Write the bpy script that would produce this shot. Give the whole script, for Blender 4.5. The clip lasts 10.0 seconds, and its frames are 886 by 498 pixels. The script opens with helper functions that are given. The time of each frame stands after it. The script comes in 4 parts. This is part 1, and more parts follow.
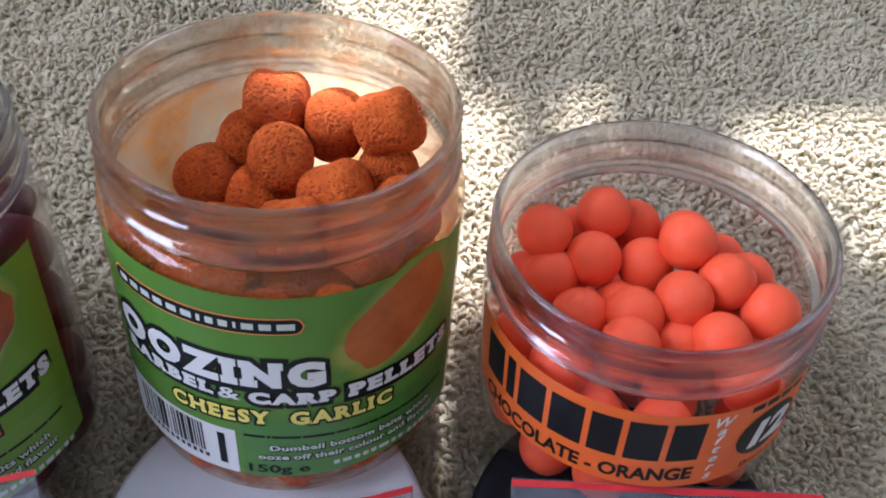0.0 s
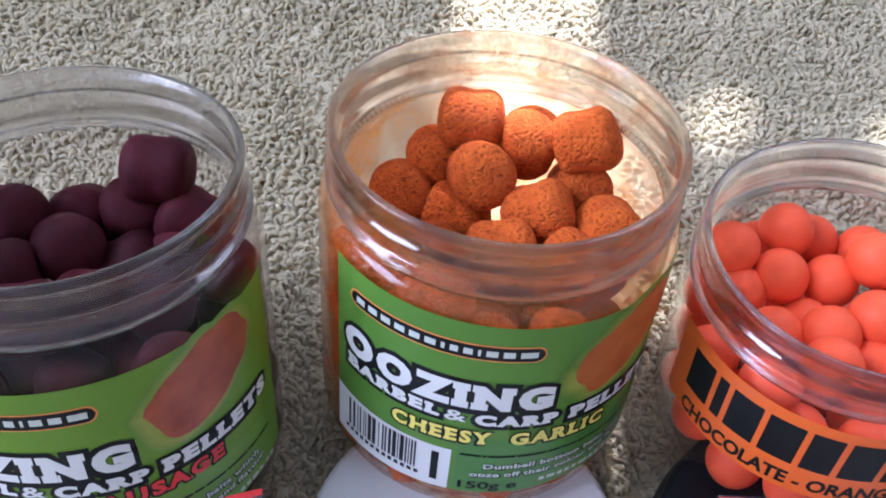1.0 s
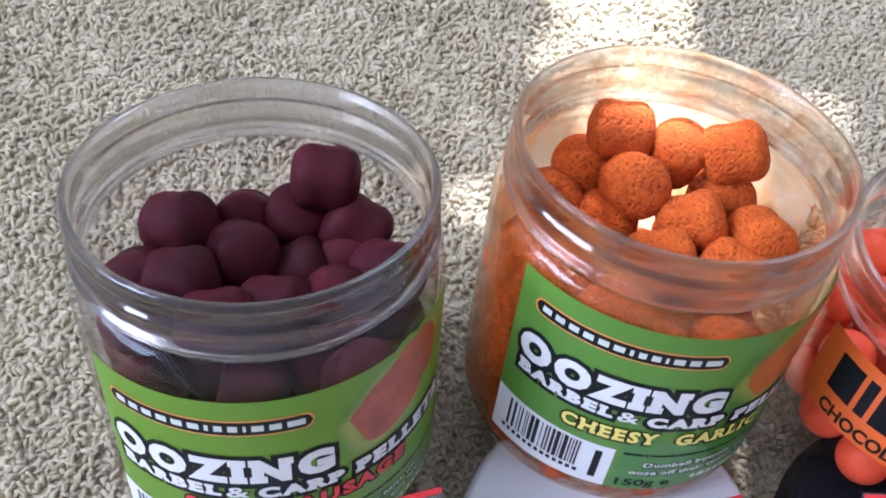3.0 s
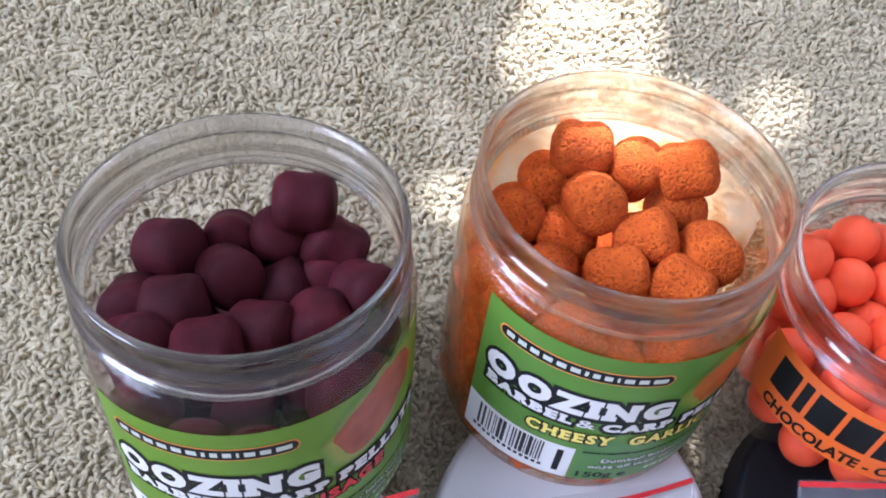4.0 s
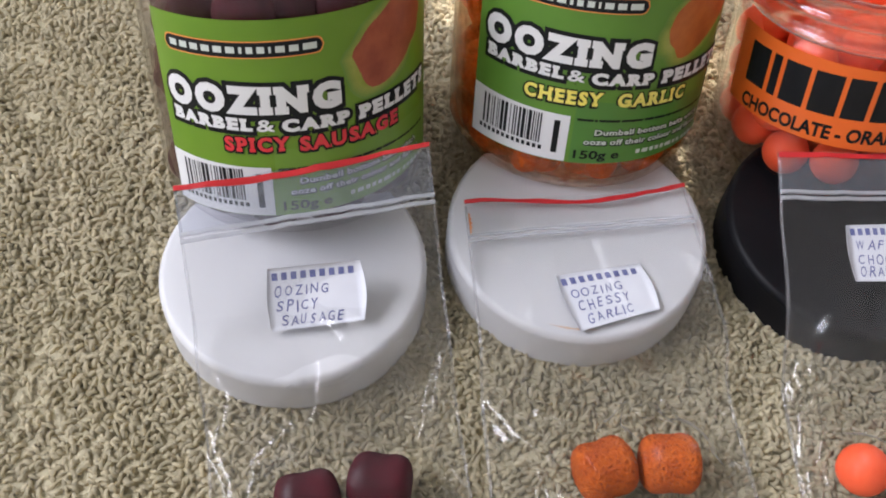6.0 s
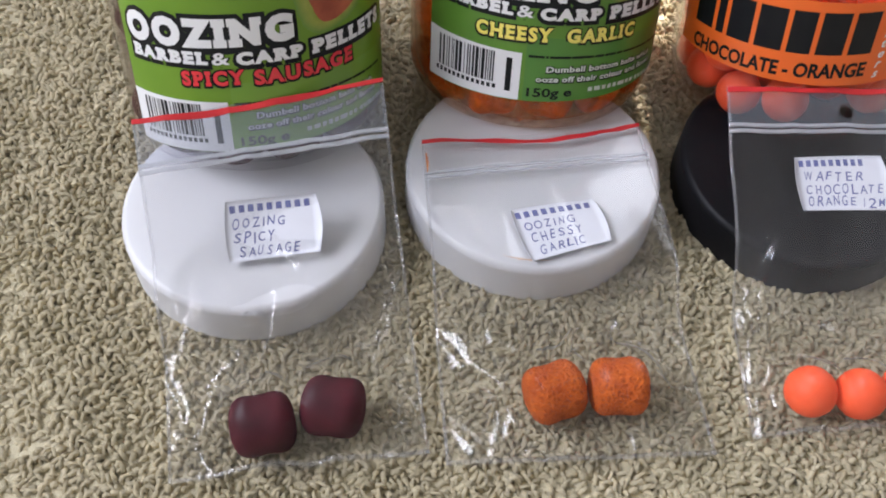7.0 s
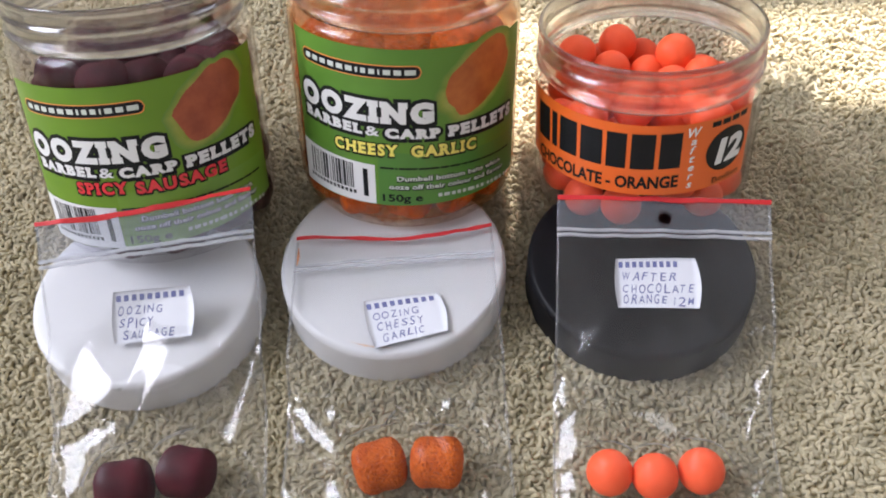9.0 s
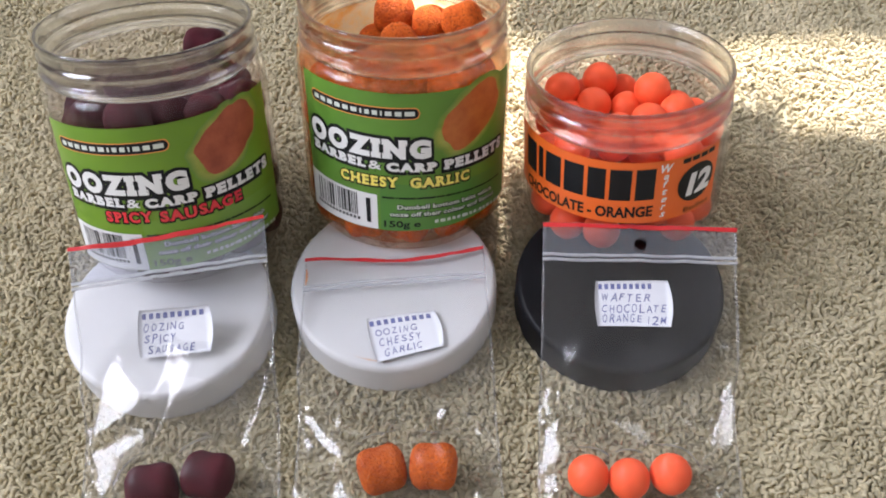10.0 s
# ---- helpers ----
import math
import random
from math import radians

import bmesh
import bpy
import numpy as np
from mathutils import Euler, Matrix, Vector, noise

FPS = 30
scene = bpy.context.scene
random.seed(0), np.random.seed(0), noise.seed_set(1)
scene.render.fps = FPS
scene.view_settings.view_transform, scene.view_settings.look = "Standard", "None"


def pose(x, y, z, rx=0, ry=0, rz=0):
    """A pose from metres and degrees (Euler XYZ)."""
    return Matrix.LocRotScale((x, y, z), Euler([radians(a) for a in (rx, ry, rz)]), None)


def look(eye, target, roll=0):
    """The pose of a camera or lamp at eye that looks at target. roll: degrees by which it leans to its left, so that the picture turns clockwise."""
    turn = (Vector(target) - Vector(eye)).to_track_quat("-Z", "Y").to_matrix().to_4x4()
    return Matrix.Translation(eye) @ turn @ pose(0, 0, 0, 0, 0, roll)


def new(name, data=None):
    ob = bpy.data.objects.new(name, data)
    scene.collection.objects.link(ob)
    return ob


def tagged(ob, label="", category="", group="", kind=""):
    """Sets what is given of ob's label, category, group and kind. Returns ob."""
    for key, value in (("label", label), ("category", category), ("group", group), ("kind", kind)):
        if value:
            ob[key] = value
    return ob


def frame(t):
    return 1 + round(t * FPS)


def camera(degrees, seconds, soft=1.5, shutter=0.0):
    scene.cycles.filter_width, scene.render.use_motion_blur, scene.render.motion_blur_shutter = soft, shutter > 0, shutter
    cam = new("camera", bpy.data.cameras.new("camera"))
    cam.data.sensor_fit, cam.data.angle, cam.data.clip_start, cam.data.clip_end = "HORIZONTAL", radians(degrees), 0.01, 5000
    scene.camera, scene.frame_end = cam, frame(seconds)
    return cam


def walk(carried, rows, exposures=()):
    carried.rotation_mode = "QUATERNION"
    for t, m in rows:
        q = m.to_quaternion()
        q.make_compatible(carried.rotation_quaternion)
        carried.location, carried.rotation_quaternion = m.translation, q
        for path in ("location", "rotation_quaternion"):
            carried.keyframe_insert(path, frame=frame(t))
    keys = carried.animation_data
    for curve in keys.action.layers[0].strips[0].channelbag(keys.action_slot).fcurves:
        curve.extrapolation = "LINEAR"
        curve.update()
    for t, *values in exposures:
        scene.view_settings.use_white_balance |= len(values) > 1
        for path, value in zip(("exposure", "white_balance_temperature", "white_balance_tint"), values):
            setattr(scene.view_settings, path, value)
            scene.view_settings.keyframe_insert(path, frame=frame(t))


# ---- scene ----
# camera and its walk: t, x, y, z, rx, ry, rz
cam = camera(52.0, 10.0, soft=1.9)
ROWS = [
    (0, 0.0264, -0.0475, 0.2033, 31.87, -2.65, -1.38),
    (0.5, 0.0099, -0.0432, 0.1982, 31.01, -2.62, -1.31),
    (1, -0.0155, -0.0388, 0.2077, 30.01, -2.95, -1.31),
    (1.5, -0.0352, -0.0384, 0.2078, 29.55, -3.07, -0.77),
    (2, -0.0468, -0.0417, 0.2079, 30.08, -3.16, -0.76),
    (2.5, -0.0506, -0.0466, 0.2110, 31.49, -3.47, -0.75),
    (3.8, -0.0561, -0.0144, 0.2316, 22.82, -5.17, -3.09),
    (4, -0.0514, -0.0223, 0.2374, 23.43, -4.57, -2.85),
    (4.5, -0.0521, -0.0497, 0.2364, 25.90, -4.43, -2.38),
    (5, -0.0580, -0.0809, 0.2253, 29.51, -4.11, -2.98),
    (5.5, -0.0544, -0.1061, 0.2238, 32.16, -2.49, -3.58),
    (6, -0.0508, -0.1338, 0.2060, 33.37, -2.18, -3.38),
    (6.2, -0.0493, -0.1393, 0.2062, 33.69, -1.91, -3.26),
    (7.5, -0.0245, -0.1590, 0.1958, 34.52, -0.93, -3.60),
    (8, -0.0026, -0.1605, 0.2016, 35.06, 0.38, -3.01),
    (8.5, 0.0188, -0.1608, 0.2116, 36.08, 1.71, -1.45),
    (9, 0.0216, -0.1643, 0.2324, 37.20, 1.79, -0.16),
    (9.5, 0.0217, -0.1701, 0.2456, 37.10, 1.71, 0.03),
    (10, 0.0218, -0.1712, 0.2598, 36.42, 1.44, -0.31),
]
EXPOSURES = [(0, 2.05, 5350, 22), (1.0, 2.42, 5180, 23), (2.5, 2.64, 5230, 23), (4.0, 2.62, 5330, 23), (4.5, 2.60, 5500, 22), (5.0, 2.54, 6050, 20), (5.5, 2.52, 6500, 19), (6.0, 2.25, 6400, 18),
             (7.5, 2.33, 6250, 18), (10, 2.42, 6300, 18)]
walk(cam, [(t, pose(x, y, z, rx, ry, rz)) for t, x, y, z, rx, ry, rz in ROWS], EXPOSURES)

# ---- light: sun through gaps in an unseen added wall, daylight from a window to the west, added north fill ----
SUN_TO = Vector((0.06, 0.70, 0.67)).normalized()      # towards the sun
SUN_STRENGTH, NORTH_WATTS, WEST_WATTS = 5.0, 3.0, 24.0
NORTH = 1.2
world = bpy.data.worlds.new("world")
scene.world = world
world.use_nodes = True
wn = world.node_tree.nodes
sky = wn.new("ShaderNodeTexSky")
sky.sky_type, sky.sun_disc = "NISHITA", False
sky.sun_elevation = math.asin(SUN_TO.z)
sky.sun_rotation = math.atan2(SUN_TO.x, SUN_TO.y)
wn["Background"].inputs["Strength"].default_value = 0.1
world.node_tree.links.new(sky.outputs["Color"], wn["Background"].inputs["Color"])
sun = new("sun", bpy.data.lights.new("sun", "SUN"))
sun.data.energy, sun.data.angle, sun.data.color = SUN_STRENGTH, radians(0.53), (1.0, 0.95, 0.86)
sun.matrix_world = look(SUN_TO * 3, (0, 0, 0))
win = new("west_daylight", bpy.data.lights.new("west_daylight", "AREA"))
win.data.shape, win.data.size, win.data.size_y = "RECTANGLE", 1.9, 1.2
win.data.energy, win.data.color = WEST_WATTS, (0.92, 0.96, 1.0)
win.matrix_world = look((-2.42, 0.15, 2.1), (0.0, 0.0, 0.0))
# fill lamp added in front of the north wall, which has no window
north = new("north_daylight", bpy.data.lights.new("north_daylight", "AREA"))
north.data.shape, north.data.size, north.data.size_y = "RECTANGLE", 1.5, 0.7
north.data.energy, north.data.color = NORTH_WATTS, (0.92, 0.96, 1.0)
north.matrix_world = look((0.4, NORTH - 0.03, 1.0), (0.05, 0.0, 0.0))
scene.cycles.transparent_max_bounces = 24

# ---- materials ----


def nodes_of(name):
    m = bpy.data.materials.new(name)
    m.use_nodes = True
    return m, m.node_tree.nodes, m.node_tree.links, m.node_tree.nodes["Principled BSDF"]


def noise_node(n, scale, detail=4.0, rough=0.55):
    k = n.new("ShaderNodeTexNoise")
    k.inputs["Scale"].default_value, k.inputs["Detail"].default_value, k.inputs["Roughness"].default_value = scale, detail, rough
    return k


def coords(n, l, k, kind="Object"):
    c = n.new("ShaderNodeTexCoord")
    l.new(c.outputs[kind], k.inputs["Vector"])
    return c


def ramp(n, stops):
    r = n.new("ShaderNodeValToRGB")
    r.color_ramp.elements[0].position, r.color_ramp.elements[0].color = stops[0][0], (*stops[0][1], 1)
    r.color_ramp.elements[1].position, r.color_ramp.elements[1].color = stops[-1][0], (*stops[-1][1], 1)
    for p, c in stops[1:-1]:
        r.color_ramp.elements.new(p).color = (*c, 1)
    return r


def surface(name, dark, light, rough=0.6, big=30.0, fine=900.0, bump=0.2, depth=0.0004, spec=0.5, vary=0.0, subsurface=0.0, pits=None):
    """A solid, slightly uneven surface: colour between dark and light, fine relief, and a spread between copies."""
    m, n, l, b = nodes_of(name)
    a = noise_node(n, big)
    coords(n, l, a)
    r = ramp(n, [(0.3, dark), (0.7, light)])
    l.new(a.outputs["Fac"], r.inputs["Fac"])
    colour = r.outputs["Color"]
    if vary:
        info, hsv = n.new("ShaderNodeObjectInfo"), n.new("ShaderNodeHueSaturation")
        mr = n.new("ShaderNodeMapRange")
        mr.inputs["To Min"].default_value, mr.inputs["To Max"].default_value = 1 - vary, 1 + vary
        l.new(info.outputs["Random"], mr.inputs["Value"])
        l.new(mr.outputs["Result"], hsv.inputs["Value"])
        l.new(colour, hsv.inputs["Color"])
        colour = hsv.outputs["Color"]
    f = noise_node(n, fine, 3.0)
    coords(n, l, f)
    if pits:
        pr, pm = ramp(n, [(0.34, (0, 0, 0)), (0.45, (1, 1, 1))]), n.new("ShaderNodeMix")
        pm.data_type = "RGBA"
        l.new(f.outputs["Fac"], pr.inputs["Fac"])
        l.new(pr.outputs["Color"], pm.inputs["Factor"])
        pm.inputs["A"].default_value = (*pits, 1)
        l.new(colour, pm.inputs["B"])
        colour = pm.outputs["Result"]
    l.new(colour, b.inputs["Base Color"])
    bp = n.new("ShaderNodeBump")
    bp.inputs["Strength"].default_value, bp.inputs["Distance"].default_value = bump, depth
    l.new(f.outputs["Fac"], bp.inputs["Height"])
    l.new(bp.outputs["Normal"], b.inputs["Normal"])
    b.inputs["Roughness"].default_value = rough
    b.inputs["Specular IOR Level"].default_value = spec
    if subsurface:
        b.inputs["Subsurface Weight"].default_value = subsurface
        b.inputs["Subsurface Radius"].default_value = (0.004, 0.002, 0.001)
    return m


def clear_film(name, tint, gloss_rough=0.04, haze=0.0, haze_colour=(0.8, 0.8, 0.8), bump=0.0, scale=200.0, ior=1.47, stain=None, edge=4.0, grain=60.0, cover=(0.20, 0.66), solid=0.0):
    """Thin clear plastic: see-through, with a Fresnel gloss; haze and stain add a little milky or coloured cover."""
    m, n, l, b = nodes_of(name)
    n.remove(b)
    out = n["Material Output"]
    tr, gl, fr, mix = n.new("ShaderNodeBsdfTransparent"), n.new("ShaderNodeBsdfGlossy"), n.new("ShaderNodeLayerWeight"), n.new("ShaderNodeMixShader")
    tr.inputs["Color"].default_value = (*tint, 1)
    gl.inputs["Roughness"].default_value = gloss_rough
    fr.inputs["Blend"].default_value = 0.5
    power, scaled = n.new("ShaderNodeMath"), n.new("ShaderNodeMath")
    power.operation, power.inputs[1].default_value = "POWER", edge
    scaled.operation, scaled.inputs[1].default_value, scaled.inputs[2].default_value = "MULTIPLY_ADD", 0.75, ior - 1.43
    l.new(fr.outputs["Facing"], power.inputs[0])
    l.new(power.outputs["Value"], scaled.inputs[0])
    if solid:
        rf, both = n.new("ShaderNodeBsdfRefraction"), n.new("ShaderNodeMixShader")
        rf.inputs["Color"].default_value, rf.inputs["IOR"].default_value, rf.inputs["Roughness"].default_value = (*tint, 1), 1.45, 0.0
        both.inputs["Fac"].default_value = solid
        l.new(tr.outputs["BSDF"], both.inputs[1])
        l.new(rf.outputs["BSDF"], both.inputs[2])
        tr = both
    base = tr
    if haze or stain:
        d0, d1, df, m2 = n.new("ShaderNodeBsdfDiffuse"), n.new("ShaderNodeBsdfTranslucent"), n.new("ShaderNodeMixShader"), n.new("ShaderNodeMixShader")
        d0.inputs["Color"].default_value = (*(stain or haze_colour), 1)
        d1.inputs["Color"].default_value = (*(stain or haze_colour), 1)
        l.new(d0.outputs["BSDF"], df.inputs[1])
        l.new(d1.outputs["BSDF"], df.inputs[2])
        k = noise_node(n, grain, 8.0, 0.72)
        coords(n, l, k)
        mr = n.new("ShaderNodeMapRange")
        mr.inputs["From Min"].default_value, mr.inputs["From Max"].default_value = 0.2, 0.8
        mr.inputs["To Min"].default_value, mr.inputs["To Max"].default_value = haze * 0.6, haze * 1.4
        l.new(k.outputs["Fac"], mr.inputs["Value"])
        if stain:
            mr.inputs["From Min"].default_value, mr.inputs["From Max"].default_value = 0.45, 0.70
            mr.inputs["To Min"].default_value, mr.inputs["To Max"].default_value = cover
            tone = ramp(n, [(0.42, haze_colour), (0.62, stain)])
            l.new(k.outputs["Fac"], tone.inputs["Fac"])
            l.new(tone.outputs["Color"], d0.inputs["Color"])
            l.new(tone.outputs["Color"], d1.inputs["Color"])
        l.new(mr.outputs["Result"], m2.inputs["Fac"])
        l.new(tr.outputs[0], m2.inputs[1])
        l.new(df.outputs["Shader"], m2.inputs[2])
        base = m2
    if bump:
        k2, bp = noise_node(n, scale, 2.0), n.new("ShaderNodeBump")
        coords(n, l, k2)
        bp.inputs["Strength"].default_value, bp.inputs["Distance"].default_value = bump, 0.001
        l.new(k2.outputs["Fac"], bp.inputs["Height"])
        l.new(bp.outputs["Normal"], gl.inputs["Normal"])
        l.new(bp.outputs["Normal"], fr.inputs["Normal"])
    l.new(scaled.outputs["Value"], mix.inputs["Fac"])
    l.new(base.outputs[0], mix.inputs[1])
    l.new(gl.outputs["BSDF"], mix.inputs[2])
    l.new(mix.outputs["Shader"], out.inputs["Surface"])
    return m


def let_through(m, colour, share):
    """Adds light that passes through thin fibres."""
    n, l = m.node_tree.nodes, m.node_tree.links
    tl, mix = n.new("ShaderNodeBsdfTranslucent"), n.new("ShaderNodeMixShader")
    tl.inputs["Color"].default_value = (*colour, 1)
    mix.inputs["Fac"].default_value = share
    l.new(n["Principled BSDF"].outputs["BSDF"], mix.inputs[1])
    l.new(tl.outputs["BSDF"], mix.inputs[2])
    l.new(mix.outputs["Shader"], n["Material Output"].inputs["Surface"])


def vary_islands(m, spread):
    """A slightly different shade for each loose piece of the mesh."""
    n, l = m.node_tree.nodes, m.node_tree.links
    geo, mr, hsv = n.new("ShaderNodeNewGeometry"), n.new("ShaderNodeMapRange"), n.new("ShaderNodeHueSaturation")
    mr.inputs["To Min"].default_value, mr.inputs["To Max"].default_value = 1 - spread, 1 + spread
    socket = n["Principled BSDF"].inputs["Base Color"]
    l.new(geo.outputs["Random Per Island"], mr.inputs["Value"])
    l.new(mr.outputs["Result"], hsv.inputs["Value"])
    l.new(socket.links[0].from_socket, hsv.inputs["Color"])
    l.new(hsv.outputs["Color"], socket)


TOWEL = surface("towel_loops", (0.53, 0.475, 0.325), (0.70, 0.63, 0.455), 0.95, 45, 1500, 0.3, 0.0004, 0.1)
vary_islands(TOWEL, 0.16)
let_through(TOWEL, (0.70, 0.62, 0.44), 0.46)
TOWEL_BASE = surface("towel_weave", (0.46, 0.41, 0.28), (0.56, 0.505, 0.35), 0.95, 60, 1500, 0.9, 0.0005, 0.1)
PLASTER = surface("plaster", (0.44, 0.43, 0.42), (0.50, 0.49, 0.48), 0.9, 3, 200, 0.1, 0.001, 0.2)
CLEAR = clear_film("clear_jar_wall", (0.975, 0.965, 0.975), ior=1.45)
CLEAR_STAINED = clear_film("clear_jar_wall_with_orange_dust", (0.98, 0.91, 0.80), 0.06, stain=(0.50, 0.11, 0.008), haze_colour=(0.78, 0.36, 0.07), grain=130.0, cover=(0.06, 0.72))
# fine dust, made paler and denser to carry the glow of sun behind
CLEAR_DUST_GLOW = clear_film("back_wall_with_dust_and_sun_glow", (0.99, 0.95, 0.86), 0.06, stain=(0.80, 0.40, 0.10), haze_colour=(0.95, 0.83, 0.60), grain=75.0, cover=(0.38, 0.68))
NECK = clear_film("clear_neck", (0.99, 0.985, 0.99), 0.02, ior=1.50, edge=3.2, solid=0.55)
NECK_WARM = clear_film("clear_neck_with_dust", (0.99, 0.955, 0.90), 0.02, stain=(0.60, 0.19, 0.02), haze_colour=(0.88, 0.66, 0.36), ior=1.49, edge=3.2, solid=0.55, grain=150.0, cover=(0.015, 0.42))
FILM = clear_film("bag_film", (0.97, 0.97, 0.97), 0.06, haze=0.014, haze_colour=(0.85, 0.87, 0.9), bump=0.07, scale=45.0, ior=1.475)
FILM_PRESSED = clear_film("film_pressed_on_bait", (0.975, 0.975, 0.975), 0.35, haze=0.012, haze_colour=(0.85, 0.87, 0.9), ior=1.442, edge=6.0)
# flap film: the bluish haze colour stands in for reflected sky
FLAP = clear_film("flap_film_with_sky_sheen", (0.92, 0.93, 0.96), 0.09, haze=0.09, haze_colour=(0.72, 0.80, 0.92), bump=0.2, scale=60.0, ior=1.52)
SEAM = clear_film("film_seam", (0.96, 0.96, 0.965), 0.12, haze=0.07, haze_colour=(0.85, 0.87, 0.9))
ZIP = clear_film("zip_ridge", (0.9, 0.9, 0.92), 0.12, haze=0.45, haze_colour=(0.85, 0.87, 0.9))
DUST = surface("orange_dust", (0.55, 0.14, 0.02), (0.72, 0.28, 0.06), 0.8, 300, 1500, 0.3)
SMEAR = surface("pale_orange_smear", (0.62, 0.40, 0.26), (0.74, 0.58, 0.46), 0.7, 300, 1500, 0.1)
RED = surface("red_seal", (0.55, 0.015, 0.02), (0.66, 0.03, 0.03), 0.45, 80, 900, 0.1)
WHITE_LID = surface("white_lid_plastic", (0.62, 0.62, 0.635), (0.69, 0.69, 0.70), 0.45, 25, 1500, 0.12, 0.0002)
BLACK_LID = surface("black_lid_plastic", (0.004, 0.004, 0.005), (0.009, 0.009, 0.011), 0.48, 25, 1500, 0.12, 0.0002, 0.15)
PURPLE = surface("purple_pellet", (0.029, 0.0028, 0.0055), (0.062, 0.006, 0.011), 0.7, 120, 1400, 0.25, 0.0004, 0.15, 0.25)
ORANGE_PELLET = surface("orange_pellet", (0.50, 0.078, 0.006), (0.70, 0.140, 0.010), 0.75, 260, 1300, 1.0, 0.0014, 0.25, 0.15, pits=(0.31, 0.047, 0.004))
ORANGE_BALL = surface("orange_ball", (0.84, 0.095, 0.028), (0.90, 0.12, 0.038), 0.55, 60, 1800, 0.25, 0.0003, 0.3, 0.07, 0.1)
GREEN = surface("green_label", (0.090, 0.215, 0.030), (0.135, 0.28, 0.039), 0.33, 22, 2000, 0.02, spec=0.35)
GREEN_LIME = surface("lime_label", (0.118, 0.245, 0.020), (0.175, 0.305, 0.027), 0.33, 22, 2000, 0.02, spec=0.35)
LIME_DARK = surface("darker_lime_print", (0.115, 0.255, 0.024), (0.17, 0.315, 0.032), 0.3, 22, 2000, 0.02)
GREEN_DARK = surface("dark_green_print", (0.055, 0.18, 0.03), (0.09, 0.24, 0.038), 0.3, 22, 2000, 0.02)
GLOWS = [surface("glow_print", (0.11 + 0.03 * k, 0.23 + 0.018 * k, 0.03), (0.15 + 0.055 * k, 0.28 + 0.022 * k, 0.04 + 0.01 * k), 0.3, 200, 2000, 0.02) for k in range(5)]
PELLET_PRINT = surface("brown_pellet_print", (0.26, 0.045, 0.02), (0.42, 0.10, 0.04), 0.35, 160, 2000, 0.02)
PELLET_PRINT_ORANGE = surface("orange_pellet_print", (0.36, 0.075, 0.015), (0.52, 0.15, 0.03), 0.35, 160, 2000, 0.02)
ORANGE_LABEL = surface("orange_label", (0.74, 0.12, 0.012), (0.80, 0.15, 0.02), 0.35, 30, 2000, 0.02)
INK = surface("black_print", (0.006, 0.007, 0.008), (0.012, 0.013, 0.015), 0.4, 40, 900, 0.02, spec=0.2)
WHITE_INK = surface("white_print", (0.70, 0.70, 0.71), (0.77, 0.77, 0.77), 0.35, 40, 900, 0.02)
GREY_INK = surface("pale_grey_print", (0.50, 0.55, 0.50), (0.62, 0.66, 0.62), 0.35, 40, 900, 0.02)
YELLOW_INK = surface("yellow_print", (0.78, 0.66, 0.10), (0.85, 0.74, 0.18), 0.35, 40, 900, 0.02)
RED_INK = surface("red_print", (0.62, 0.02, 0.03), (0.72, 0.04, 0.05), 0.35, 40, 900, 0.02)
ORANGE_INK = surface("orange_print", (0.80, 0.25, 0.05), (0.85, 0.30, 0.08), 0.35, 40, 900, 0.02)
PAPER = surface("white_paper", (0.67, 0.68, 0.73), (0.75, 0.76, 0.80), 0.85, 60, 1200, 0.15, 0.0002, 0.2)
BLUE_INK = surface("blue_pen", (0.10, 0.11, 0.28), (0.17, 0.19, 0.38), 0.6, 300, 900, 0.02)

# ---- mesh helpers; shapes are written in centimetres ----


def link_mesh(name, verts, faces, material, parent=None, label="", smooth=True):
    me = bpy.data.meshes.new(name)
    me.from_pydata([(x * 0.01, y * 0.01, z * 0.01) for x, y, z in verts], [], faces)
    me.materials.append(material)
    if smooth:
        me.polygons.foreach_set("use_smooth", [True] * len(me.polygons))
    me.update()
    ob = new(name, me)
    ob.parent = parent
    if label:
        tagged(ob, label)
    return ob


def part(name, bm, material, parent=None, label="", smooth=True):
    verts = [tuple(v.co) for v in bm.verts]
    bm.verts.index_update()
    faces = [tuple(v.index for v in f.verts) for f in bm.faces]
    bm.free()
    return link_mesh(name, verts, faces, material, parent, label, smooth)


def revolve(profile, segments=96, closed=False):
    """A turned body from (radius, height) pairs."""
    verts, faces = [], []
    n = len(profile)
    for r, z in profile:
        for k in range(segments):
            a = 2 * math.pi * k / segments
            verts.append((r * math.cos(a), r * math.sin(a), z))
    for i in range(n if closed else n - 1):
        j = (i + 1) % n
        for k in range(segments):
            k2 = (k + 1) % segments
            faces.append((i * segments + k, i * segments + k2, j * segments + k2, j * segments + k))
    return verts, faces


def rounded(points, radius=0.1, steps=4):
    """Rounds the corners of an open line of points."""
    out = [points[0]]
    for a, b, c in zip(points, points[1:], points[2:]):
        a, b, c = Vector(a), Vector(b), Vector(c)
        d1, d2 = (a - b), (c - b)
        r = min(radius, d1.length * 0.45, d2.length * 0.45)
        p, q = b + d1.normalized() * r, b + d2.normalized() * r
        for s in range(steps + 1):
            t = s / steps
            out.append(tuple(p * (1 - t) ** 2 + b * 2 * t * (1 - t) + q * t * t))
    return out + [points[-1]]


